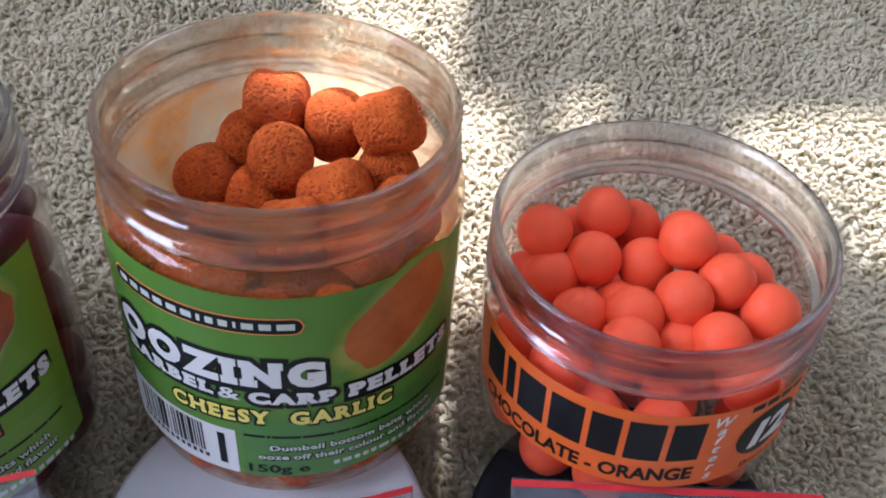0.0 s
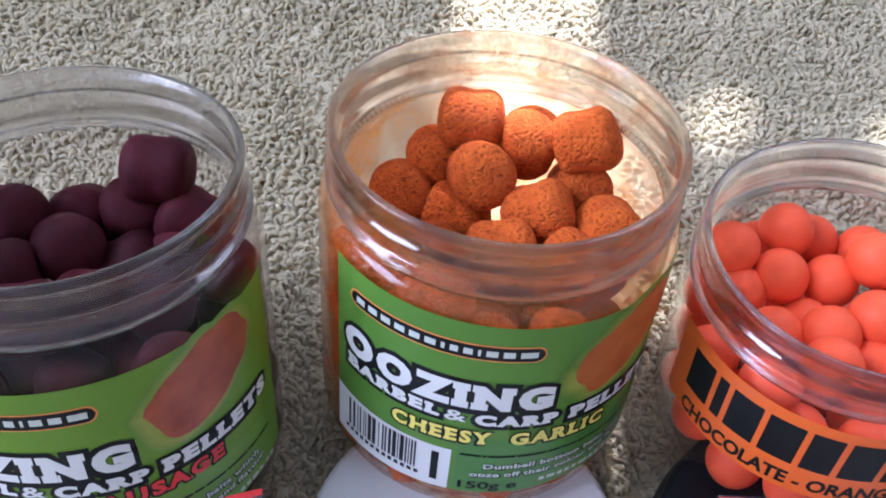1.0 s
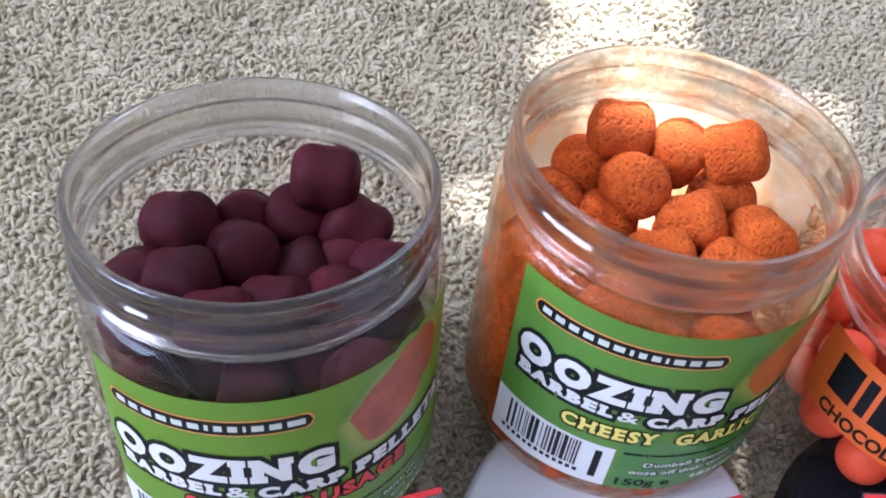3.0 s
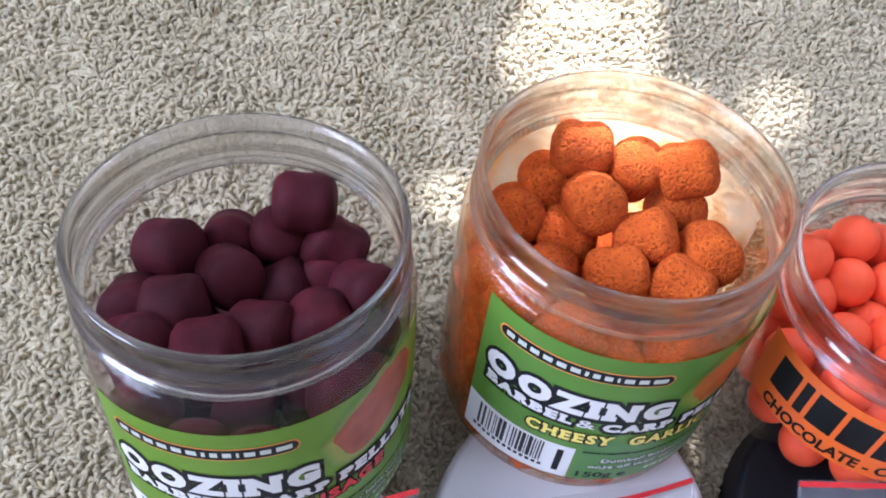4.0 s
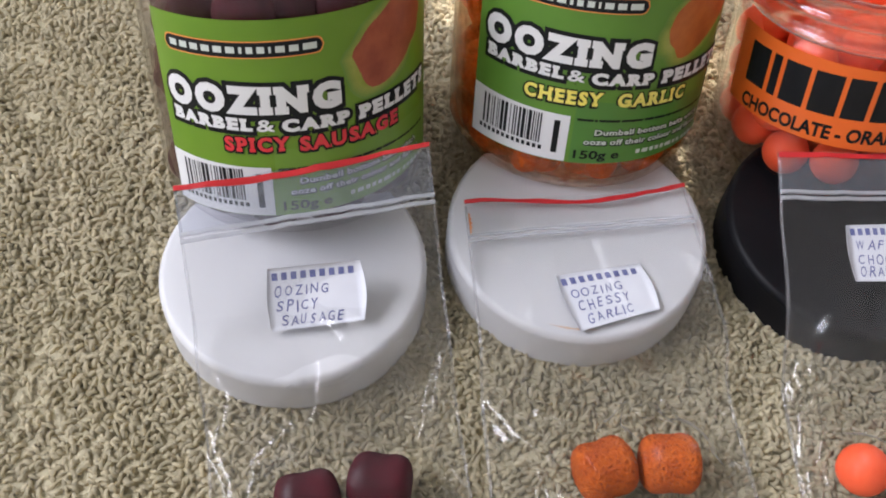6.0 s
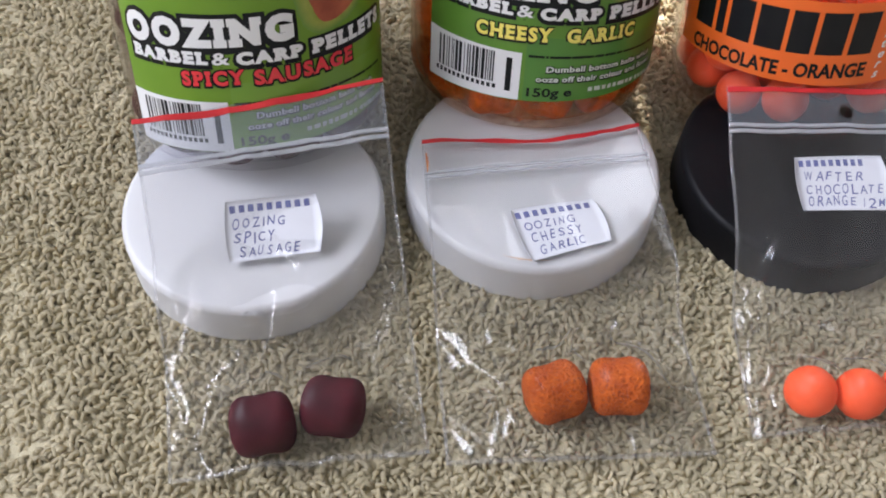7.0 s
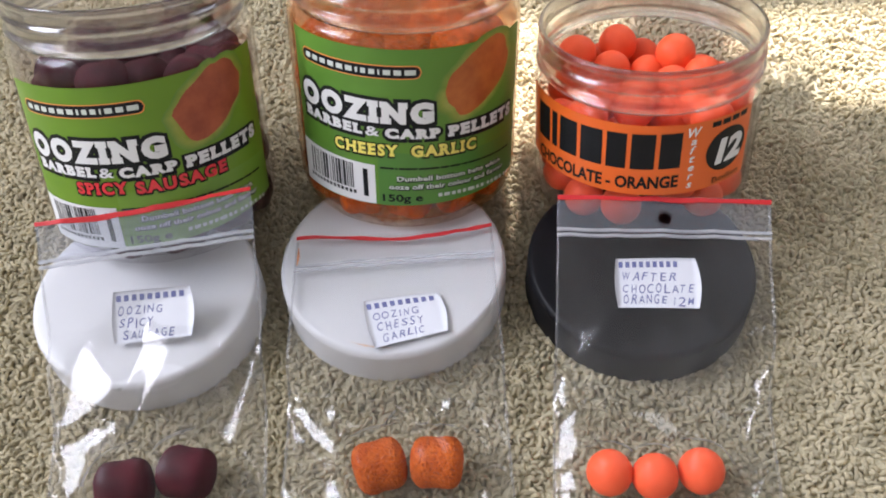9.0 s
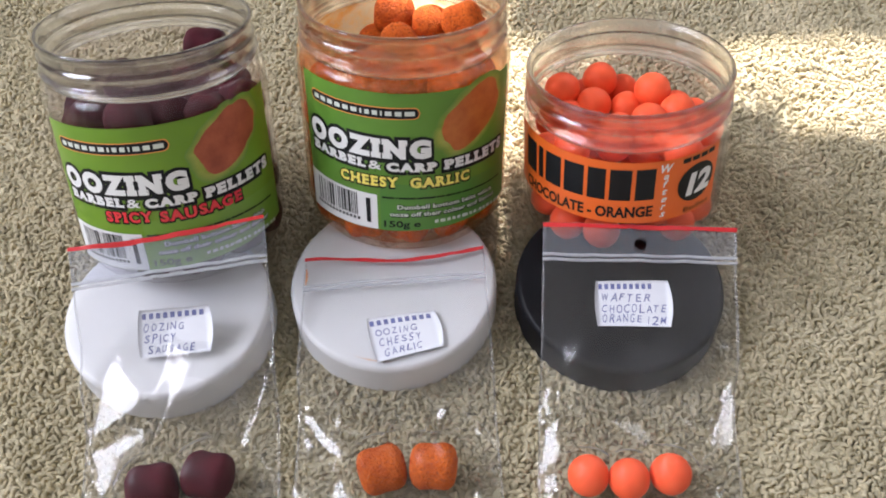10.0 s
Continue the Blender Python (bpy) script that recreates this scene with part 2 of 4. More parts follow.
def glyphs(text, bold=0.0, shear=0.0, spacing=1.0):
    """Outlines of a line of the built-in font, filled: points from 0 to its width and its own height, and faces."""
    cu = bpy.data.curves.new("line", "FONT")
    cu.body, cu.offset, cu.shear, cu.resolution_u, cu.space_character = text, bold, shear, 3, spacing
    ob = new("line", cu)
    me = bpy.data.meshes.new_from_object(ob.evaluated_get(bpy.context.evaluated_depsgraph_get()))
    pts = [(v.co.x, v.co.y) for v in me.vertices]
    faces = [tuple(p.vertices) for p in me.polygons]
    bpy.data.objects.remove(ob)
    bpy.data.curves.remove(cu)
    bpy.data.meshes.remove(me)
    return pts, faces


# slab feet of capitals: l, r outer left and right side, c both sides of a middle stem, p right side of a left stem; t top, b bottom
SLABS = {"B": "ltlb", "R": "ltlbrbpb", "P": "ltlbpb", "E": "ltlb", "L": "ltlbpt", "A": "lbrb", "N": "ltlbrtpb", "I": "ltlbrtrb", "H": "ltlbrtrb", "Y": "cb", "T": "cb"}


def with_slabs(text, pts, faces, bold):
    """Adds slab feet to a line of capitals, letter by letter."""
    root = list(range(len(pts)))

    def find(i):
        while root[i] != i:
            root[i] = root[root[i]]
            i = root[i]
        return i

    for f in faces:
        for i in f[1:]:
            root[find(i)] = find(f[0])
    letters = {}
    for f in faces:
        letters.setdefault(find(f[0]), []).extend(pts[i] for i in f)
    boxes = sorted((min(p[0] for p in q), max(p[0] for p in q), min(p[1] for p in q), max(p[1] for p in q)) for q in letters.values())
    chars = [c for c in text if c != " "]
    if len(boxes) != len(chars):
        return pts, faces
    pts, faces = list(pts), list(faces)
    foot, deep, stem = 0.055, 0.085 + 2 * bold, 0.095 + 2 * bold
    for c, (x0, x1, y0, y1) in zip(chars, boxes):
        code = SLABS.get(c, "")
        for side, end in zip(code[::2], code[1::2]):
            mid = (x0 + x1) / 2
            spans = {"l": [(x0 - foot, x0)], "r": [(x1, x1 + foot)], "p": [(x0 + stem, x0 + stem + foot)],
                     "c": [(mid - stem / 2 - foot, mid - stem / 2), (mid + stem / 2, mid + stem / 2 + foot)]}[side]
            ya, yb = (y1 - deep, y1) if end == "t" else (y0, y0 + deep)
            for xa, xb in spans:
                b = len(pts)
                pts += [(xa, ya), (xb, ya), (xb, yb), (xa, yb)]
                faces.append((b, b + 1, b + 2, b + 3))
    return pts, faces


def sliced(pts, faces, step=0.14):
    """Cuts flat letters into upright slices, so that they bend smoothly round a jar."""
    bm = bmesh.new()
    vs = [bm.verts.new((x, y, 0)) for x, y in pts]
    for f in faces:
        try:
            bm.faces.new([vs[i] for i in f])
        except ValueError:
            pass
    lo, hi = min(p[0] for p in pts), max(p[0] for p in pts)
    x = lo + step
    while x < hi:
        bmesh.ops.bisect_plane(bm, geom=bm.verts[:] + bm.edges[:] + bm.faces[:], dist=1e-5, plane_co=(x, 0, 0), plane_no=(1, 0, 0))
        x += step
    bm.verts.index_update()
    out = [(v.co.x, v.co.y) for v in bm.verts], [tuple(v.index for v in f.verts) for f in bm.faces]
    bm.free()
    return out


def fitted(pts, x0, x1, height, cap=0.73):
    """Stretches a line of letters to run from x0 to x1 with that height of capitals, centred on 0."""
    lo, hi = min(p[0] for p in pts), max(p[0] for p in pts)
    return [(x0 + (x - lo) / (hi - lo) * (x1 - x0), (y / cap - 0.5) * height) for x, y in pts]


def grid(nx, ny):
    """Points (u, v) and faces of a sheet."""
    pts = [(i / nx, j / ny) for j in range(ny + 1) for i in range(nx + 1)]
    faces = [(j * (nx + 1) + i, j * (nx + 1) + i + 1, (j + 1) * (nx + 1) + i + 1, (j + 1) * (nx + 1) + i) for j in range(ny) for i in range(nx)]
    return pts, faces


def around(pts, radius):
    """Lays (arc, height) points round a cylinder; arc 0 faces the camera side."""
    return [(radius * math.sin(a / radius), -radius * math.cos(a / radius), z) for a, z in pts]


def patch_round(name, radius, a0, a1, bottom, top, material, parent, label="", nx=40, ny=4):
    """A printed area of a round label. top and bottom: heights, or functions of the share of its width."""
    pts, faces = grid(nx, ny)
    fb = bottom if callable(bottom) else (lambda u: bottom)
    ft = top if callable(top) else (lambda u: top)
    laid = around([(a0 + (a1 - a0) * u, fb(u) + (ft(u) - fb(u)) * v) for u, v in pts], radius)
    return link_mesh(name, laid, faces, material, parent, label)


def text_round(name, text, radius, a0, a1, height, z, material, parent, label="", bold=0.0, arch=0.0, rise=0.0, grow=0.0, shear=0.0, spacing=1.0, slab=False):
    """Lettering on a round label, from arc a0 to a1, its middle at z; arch lifts the middle, rise lifts the right end."""
    pts, faces = glyphs(text, bold, shear, spacing)
    if slab:
        pts, faces = with_slabs(text, pts, faces, bold)
    pts, faces = sliced(fitted(pts, a0, a1, height), faces)
    mid, half = (a0 + a1) / 2, (a1 - a0) / 2
    laid = []
    for x, y in pts:
        s = (x - mid) / half
        laid.append((x, z + y * (1 + grow * s) + arch * (1 - s * s) + rise * s))
    return link_mesh(name, around(laid, radius), faces, material, parent, label, smooth=False)


def bars_round(name, radius, a0, a1, height, z, widths, material, parent, label="", gap=0.35, arch=0.0, rise=0.0):
    """Plain bars in place of writing: a row of blocks of the given relative widths."""
    total = sum(widths) + gap * (len(widths) - 1)
    x, verts, faces = a0, [], []
    mid, half = (a0 + a1) / 2, (a1 - a0) / 2
    for w in widths:
        w2 = w / total * (a1 - a0)
        n = max(2, int(w2 / 0.15))
        pts, fs = grid(n, 1)
        base = len(verts)
        laid = []
        for u, v in pts:
            a = x + w2 * u
            s = (a - mid) / half
            laid.append((a, z + (v - 0.5) * height + arch * (1 - s * s) + rise * s))
        verts += around(laid, radius)
        faces += [tuple(i + base for i in f) for f in fs]
        x += w2 + gap / total * (a1 - a0)
    return tagged(link_mesh(name, verts, faces, material, parent, label, smooth=False), kind="stuff")


def disc_round(name, radius, arc, z, rx, rz, material, parent, label="", turn=0.0, power=2.0, rings=5, ragged=0.0):
    """A round or rounded printed shape on a round label."""
    verts, faces, n = [(arc, z)], [], 40
    for k in range(1, rings + 1):
        for i in range(n):
            a = 2 * math.pi * i / n
            c, s = math.cos(a), math.sin(a)
            f = (abs(c) ** power + abs(s) ** power) ** (-1 / power) * k / rings * (1 + ragged * noise.noise(Vector((c * 2.6, s * 2.6, arc))))
            x, y = rx * f * c, rz * f * s
            verts.append((arc + x * math.cos(turn) - y * math.sin(turn), z + x * math.sin(turn) + y * math.cos(turn)))
    for i in range(n):
        faces.append((0, 1 + i, 1 + (i + 1) % n))
        for k in range(rings - 1):
            a, b = 1 + k * n, 1 + (k + 1) * n
            faces.append((a + i, b + i, b + (i + 1) % n, a + (i + 1) % n))
    return link_mesh(name, around(verts, radius), faces, material, parent, label)


# ---- the room: unseen plain walls, added to close the place ----


def box(name, x0, x1, y0, y1, z0, z1, material, label):
    """A wall or slab, in metres."""
    bm = bmesh.new()
    bmesh.ops.create_cube(bm, size=1.0)
    for v in bm.verts:
        v.co = ((x0 + (v.co.x + 0.5) * (x1 - x0)) * 100, (y0 + (v.co.y + 0.5) * (y1 - y0)) * 100, (z0 + (v.co.z + 0.5) * (z1 - z0)) * 100)
    return tagged(part(name, bm, material, smooth=False), label, "wall", kind="structure")


def wall_with_openings(name, along, at, thick, u0, u1, height, holes, label):
    """An upright wall along x or y, in metres, cut into blocks round its openings (u0, u1, z0, z1)."""
    us = sorted({u0, u1, *[h[0] for h in holes], *[h[1] for h in holes]})
    zs = sorted({-0.01, height, *[h[2] for h in holes], *[h[3] for h in holes]})
    verts, faces = [], []
    for ua, ub in zip(us, us[1:]):
        for za, zb in zip(zs, zs[1:]):
            if any(h[0] <= ua and ub <= h[1] and h[2] <= za and zb <= h[3] for h in holes):
                continue
            b = len(verts)
            for dz in (za, zb):
                for du, dt in ((ua, 0), (ub, 0), (ub, thick), (ua, thick)):
                    verts.append((du * 100, (at + dt) * 100, dz * 100) if along == "x" else ((at + dt) * 100, du * 100, dz * 100))
            faces += [tuple(b + i for i in f) for f in ((0, 1, 5, 4), (1, 2, 6, 5), (2, 3, 7, 6), (3, 0, 4, 7), (4, 5, 6, 7), (0, 3, 2, 1))]
    return tagged(link_mesh(name, verts, faces, PLASTER, smooth=False), label, "wall", kind="structure")


def cast(x, y):
    """Where the ray from the sun to a place on the floor passes through the north wall."""
    k = (NORTH - y) / SUN_TO.y
    return x + k * SUN_TO.x, k * SUN_TO.z


# gaps cut in the unseen north wall, each for one sun patch below
GAPS = []
for x0, x1, y0, y1 in ((0.020, 0.044, 0.135, 0.34), (-0.002, 0.012, 0.134, 0.156), (-0.030, -0.018, 0.093, 0.105), (0.008, 0.055, 0.062, 0.135), (-0.004, 0.033, 0.014, 0.062),
                       (0.128, 0.36, 0.093, 0.126), (0.155, 0.36, 0.075, 0.093), (0.074, 0.088, 0.120, 0.134)):
    (xa, za), (xb, zb) = cast(x0, y1), cast(x1, y0)
    GAPS.append((xa, xb, za, zb))
wall_with_openings("wall_north", "x", NORTH, 0.004, -2.5, 1.5, 2.9, GAPS, "unseen wall added with gaps that shape the sun patches")
wall_with_openings("wall_south", "x", -1.42, 0.1, -2.5, 1.5, 2.9, [], "plain pale wall")
wall_with_openings("wall_west", "y", -2.6, 0.1, -1.42, NORTH, 2.9, [(-0.8, 1.1, 1.4, 2.7)], "plain pale wall with a window opening")
wall_with_openings("wall_east", "y", 1.5, 0.1, -1.42, NORTH, 2.9, [], "plain pale wall")
tagged(box("ceiling", -2.6, 1.6, -1.52, NORTH + 0.01, 2.9, 3.0, PLASTER, "plain white ceiling"), category="ceiling")

# ---- the towel on the floor ----
BASE = -0.42


def woven_band(x, y):
    """Curving flat-woven lines between the loops."""
    v = noise.noise(Vector((x * 0.105 + 3.1, y * 0.105 + 0.4, 0.3)))
    w = noise.noise(Vector((x * 0.5, y * 0.5, 7.0)))
    return abs(v - 0.02) < 0.020 + 0.02 * w


def swell(x, y):
    """Soft rumples of the towel, away from the things that stand on it."""
    clear = min(math.hypot(x + 7.4, y - 2.2), math.hypot(x - 0.3, y - 3.2), math.hypot(x - 7.8, y - 2.4)) - 5.2
    clear = min(clear, max(abs(x - 0.5) - 11.0, -8.6 - y, y + 0.5))
    if clear <= 0:
        return 0.0
    return min(1.0, clear / 2.5) * 0.42 * noise.noise(Vector((x * 0.30 + y * 0.12, y * 0.20 - x * 0.05, 8.0)))


def towel():
    pts, faces = grid(330, 230)
    sheet = link_mesh("floor", [(u * 418 - 259, -15 + (v - 0.5) * 285, BASE + 0.17 + swell(u * 418 - 259, -15 + (v - 0.5) * 285)) for u, v in pts], faces, TOWEL_BASE)
    tagged(sheet, "olive beige terry towel with flat woven lines", "towel", kind="structure")
    rng = np.random.default_rng(4)
    step = 0.150
    xs, ys = np.arange(-19, 22.5, step), np.arange(-10.8, 19.5, step)
    gx, gy = np.meshgrid(xs, ys)
    x = (gx + rng.uniform(-0.08, 0.08, gx.shape)).ravel()
    y = (gy + rng.uniform(-0.08, 0.08, gx.shape)).ravel()
    band = np.array([woven_band(a, b) for a, b in zip(x, y)])
    keep = ~band | (rng.uniform(0, 1, len(x)) < 0.80)
    x, y, band = x[keep], y[keep], band[keep]
    n = len(x)
    lump = np.array([noise.noise(Vector((a * 1.3, b * 1.3, 5.0))) for a, b in zip(x, y)])
    flow = np.array([noise.noise(Vector((a * 0.25, b * 0.25, 2.0))) for a, b in zip(x, y)])
    yaw = flow * 6 + rng.normal(0, 0.6, n)
    half = rng.uniform(0.065, 0.125, n)
    high = rng.uniform(0.19, 0.34, n)
    high = np.where(band, high * 0.88, high * (1 + 0.28 * lump))
    lean = rng.uniform(-0.6, 0.6, n)
    thick = rng.uniform(0.060, 0.084, n)
    bend = rng.uniform(-0.12, 0.12, n)
    rise = np.array([swell(a, b) for a, b in zip(x, y)])
    S, K = 5, 5
    verts = np.empty((n, S, K, 3))
    ca, sa = np.cos(yaw), np.sin(yaw)
    for i in range(S):
        a = math.pi * i / (S - 1)
        lx, lz = -half * math.cos(a), high * math.sin(a)
        ly = lz * lean + bend * math.sin(2 * a)
        for k in range(K):
            b = 2 * math.pi * k / K + 0.6
            ox, oz = -math.cos(a) * math.cos(b) * thick, math.sin(a) * math.cos(b) * thick
            oy = math.sin(b) * thick
            px, py, pz = lx + ox, ly + oy, lz + oz
            verts[:, i, k, 0] = x + px * ca - py * sa
            verts[:, i, k, 1] = y + px * sa + py * ca
            verts[:, i, k, 2] = BASE + pz + rise
    one = []
    for i in range(S - 1):
        for k in range(K):
            one.append((i * K + k, i * K + (k + 1) % K, (i + 1) * K + (k + 1) % K, (i + 1) * K + k))
    idx = (np.array(one)[None] + (np.arange(n) * S * K)[:, None, None]).reshape(-1, 4)
    me = bpy.data.meshes.new("towel_loops")
    me.vertices.add(n * S * K)
    me.vertices.foreach_set("co", (verts.reshape(-1) * 0.01).astype(np.float32))
    me.loops.add(idx.size)
    me.loops.foreach_set("vertex_index", idx.ravel().astype(np.int32))
    me.polygons.add(len(idx))
    me.polygons.foreach_set("loop_start", (np.arange(len(idx)) * 4).astype(np.int32))
    me.polygons.foreach_set("use_smooth", np.ones(len(idx), dtype=bool))
    me.materials.append(TOWEL)
    me.update(calc_edges=True)
    me.validate()
    loops = new("towel_loops", me)
    loops.parent = sheet
    tagged(loops, "curly cotton loops of the towel", kind="stuff")


towel()

# ---- the screw lids ----


def lid(name, x, y, radius, top, material, label, tilt=(0, 0)):
    low = -0.28
    ob = new(name)
    panel = rounded([(0.001, top - 0.02), (radius * 0.5, top - 0.01), (radius - 0.42, top), (radius - 0.10, top - 0.02), (radius, top - 0.16), (radius + 0.004, top - 0.32), (radius - 0.12, top - 0.32), (radius - 0.2, top - 0.22), (0.001, top - 0.22)], 0.09, 4)
    v, f = revolve(panel, 128)
    link_mesh("top_panel", v, f, material, ob)
    skirt = rounded([(radius + 0.001, top - 0.26), (radius + 0.02, low + 0.08), (radius - 0.03, low), (radius - 0.16, low), (radius - 0.18, top - 0.23)], 0.05, 3)
    v, f = revolve(skirt, 128)
    link_mesh("skirt", v, f, material, ob)
    ob.matrix_basis = pose(x * 0.01, y * 0.01, 0, tilt[0], tilt[1], 0)
    return tagged(ob, label, "lid", "jar lids")


lid("jar_lid", -7.38, -0.92, 3.36, 1.17, WHITE_LID, "matt white plastic screw lid under a bag with purple pellets", (-1, 0))
lid_middle = lid("jar_lid", 0.0, 0.0, 3.42, 1.17, WHITE_LID, "matt white plastic screw lid with a faint orange smear")


def smear(parent, radius, z, a0, a1, wide):
    """A thin, broken line of dust along the edge of a lid."""
    n, verts, faces = 26, [], []
    for i in range(n + 1):
        t = i / n
        a = radians(a0 + (a1 - a0) * t)
        w = wide * max(0.0, math.sin(math.pi * t)) * (0.55 + 0.6 * noise.noise(Vector((t * 9, 0, 0))))
        for r in (radius - abs(w), radius + abs(w)):
            verts.append((r * math.cos(a), r * math.sin(a), z))
        if i:
            faces.append((2 * i - 2, 2 * i - 1, 2 * i + 1, 2 * i))
    link_mesh("stain", verts, faces, SMEAR, parent, "faint orange smear of dust")


smear(lid_middle, 3.12, 1.172, -112, -88, 0.05)
lid("jar_lid", 7.47, -0.22, 3.40, 1.17, BLACK_LID, "black plastic screw lid under a clear bag")

# ---- the jars ----


def jar_shell(height, body_r, rim_r, wall, neck):
    """Profiles of wall and neck of a wide-mouthed clear jar."""
    sh = height - 1.42
    outer = [(0.01, 0.22), (2.3, 0.20), (2.62, 0.03), (2.85, 0.0), (3.12, 0.12), (body_r - 0.1, 0.5), (body_r, 1.0), (body_r, sh - 0.35), (body_r - 0.04, sh - 0.12), (body_r - 0.14, sh + 0.02), (rim_r - 0.10, sh + 0.10)]
    inner = [(rim_r - 0.10 - 0.14, sh + 0.10), (body_r - wall - 0.16, sh - 0.06), (body_r - wall, sh - 0.4), (body_r - wall, 1.0), (body_r - wall - 0.1, 0.6), (3.0, 0.28), (2.5, 0.33), (0.01, 0.34)]
    body = rounded(outer, 0.15, 3) + rounded(inner, 0.15, 3)
    z0 = sh + 0.10
    o = [(rim_r - 0.10, z0 + 0.004), (rim_r - 0.11, z0 + 0.14), (rim_r + 0.05, z0 + 0.21), (rim_r + 0.05, z0 + 0.29), (rim_r - 0.09, z0 + 0.37), (rim_r - 0.10, z0 + 0.60), (rim_r + 0.01, z0 + 0.69), (rim_r + 0.01, z0 + 0.75), (rim_r - 0.09, z0 + 0.84), (rim_r - 0.08, z0 + 1.10), (rim_r - 0.02, z0 + 1.16), (rim_r - 0.01, height - 0.05), (rim_r - 0.04, height)]
    i = [(rim_r - 0.14, height), (rim_r - 0.19, height - 0.05), (rim_r - 0.20, z0 + 0.5), (rim_r - 0.22, z0 + 0.004)]
    return body, rounded(o, 0.05, 3) + i


def bait_jar(at, turn, height, body_r, rim_r, clear, neck_mat, label, category="jar", bare=None):
    jar = new("bait_jar")
    tagged(jar, label, category, "open bait jars")
    body, neck = jar_shell(height, body_r, rim_r, 0.12, 1.3)
    v, f = revolve(body, 128)
    wall = link_mesh("body", v, f, clear, jar, "clear plastic wall and base")
    if bare:
        # the bare back wall: fine dust, with the cream sun glow put into its colour
        wall.data.materials.append(bare)
        for p in wall.data.polygons:
            c = p.center * 100
            if c.z > 2.6 and c.y > 0.4 + 0.5 * noise.noise(Vector((c.z * 1.5, c.x, 0.0))):
                p.material_index = 1
    v, f = revolve(neck, 128, closed=True)
    link_mesh("screw_neck", v, f, neck_mat, jar, "clear threaded neck and rim")
    jar.matrix_basis = pose(at[0] * 0.01, at[1] * 0.01, at[2] * 0.01, turn[0], turn[1], 0)
    return jar


def lean_label(lab, turn, per_degree):
    """A label that was stuck on slightly askew: its print climbs round the jar."""
    for ob in [lab, *lab.children]:
        for v in ob.data.vertices:
            v.co.z += 0.01 * per_degree * (math.degrees(math.atan2(v.co.x, -v.co.y)) - turn + 5)


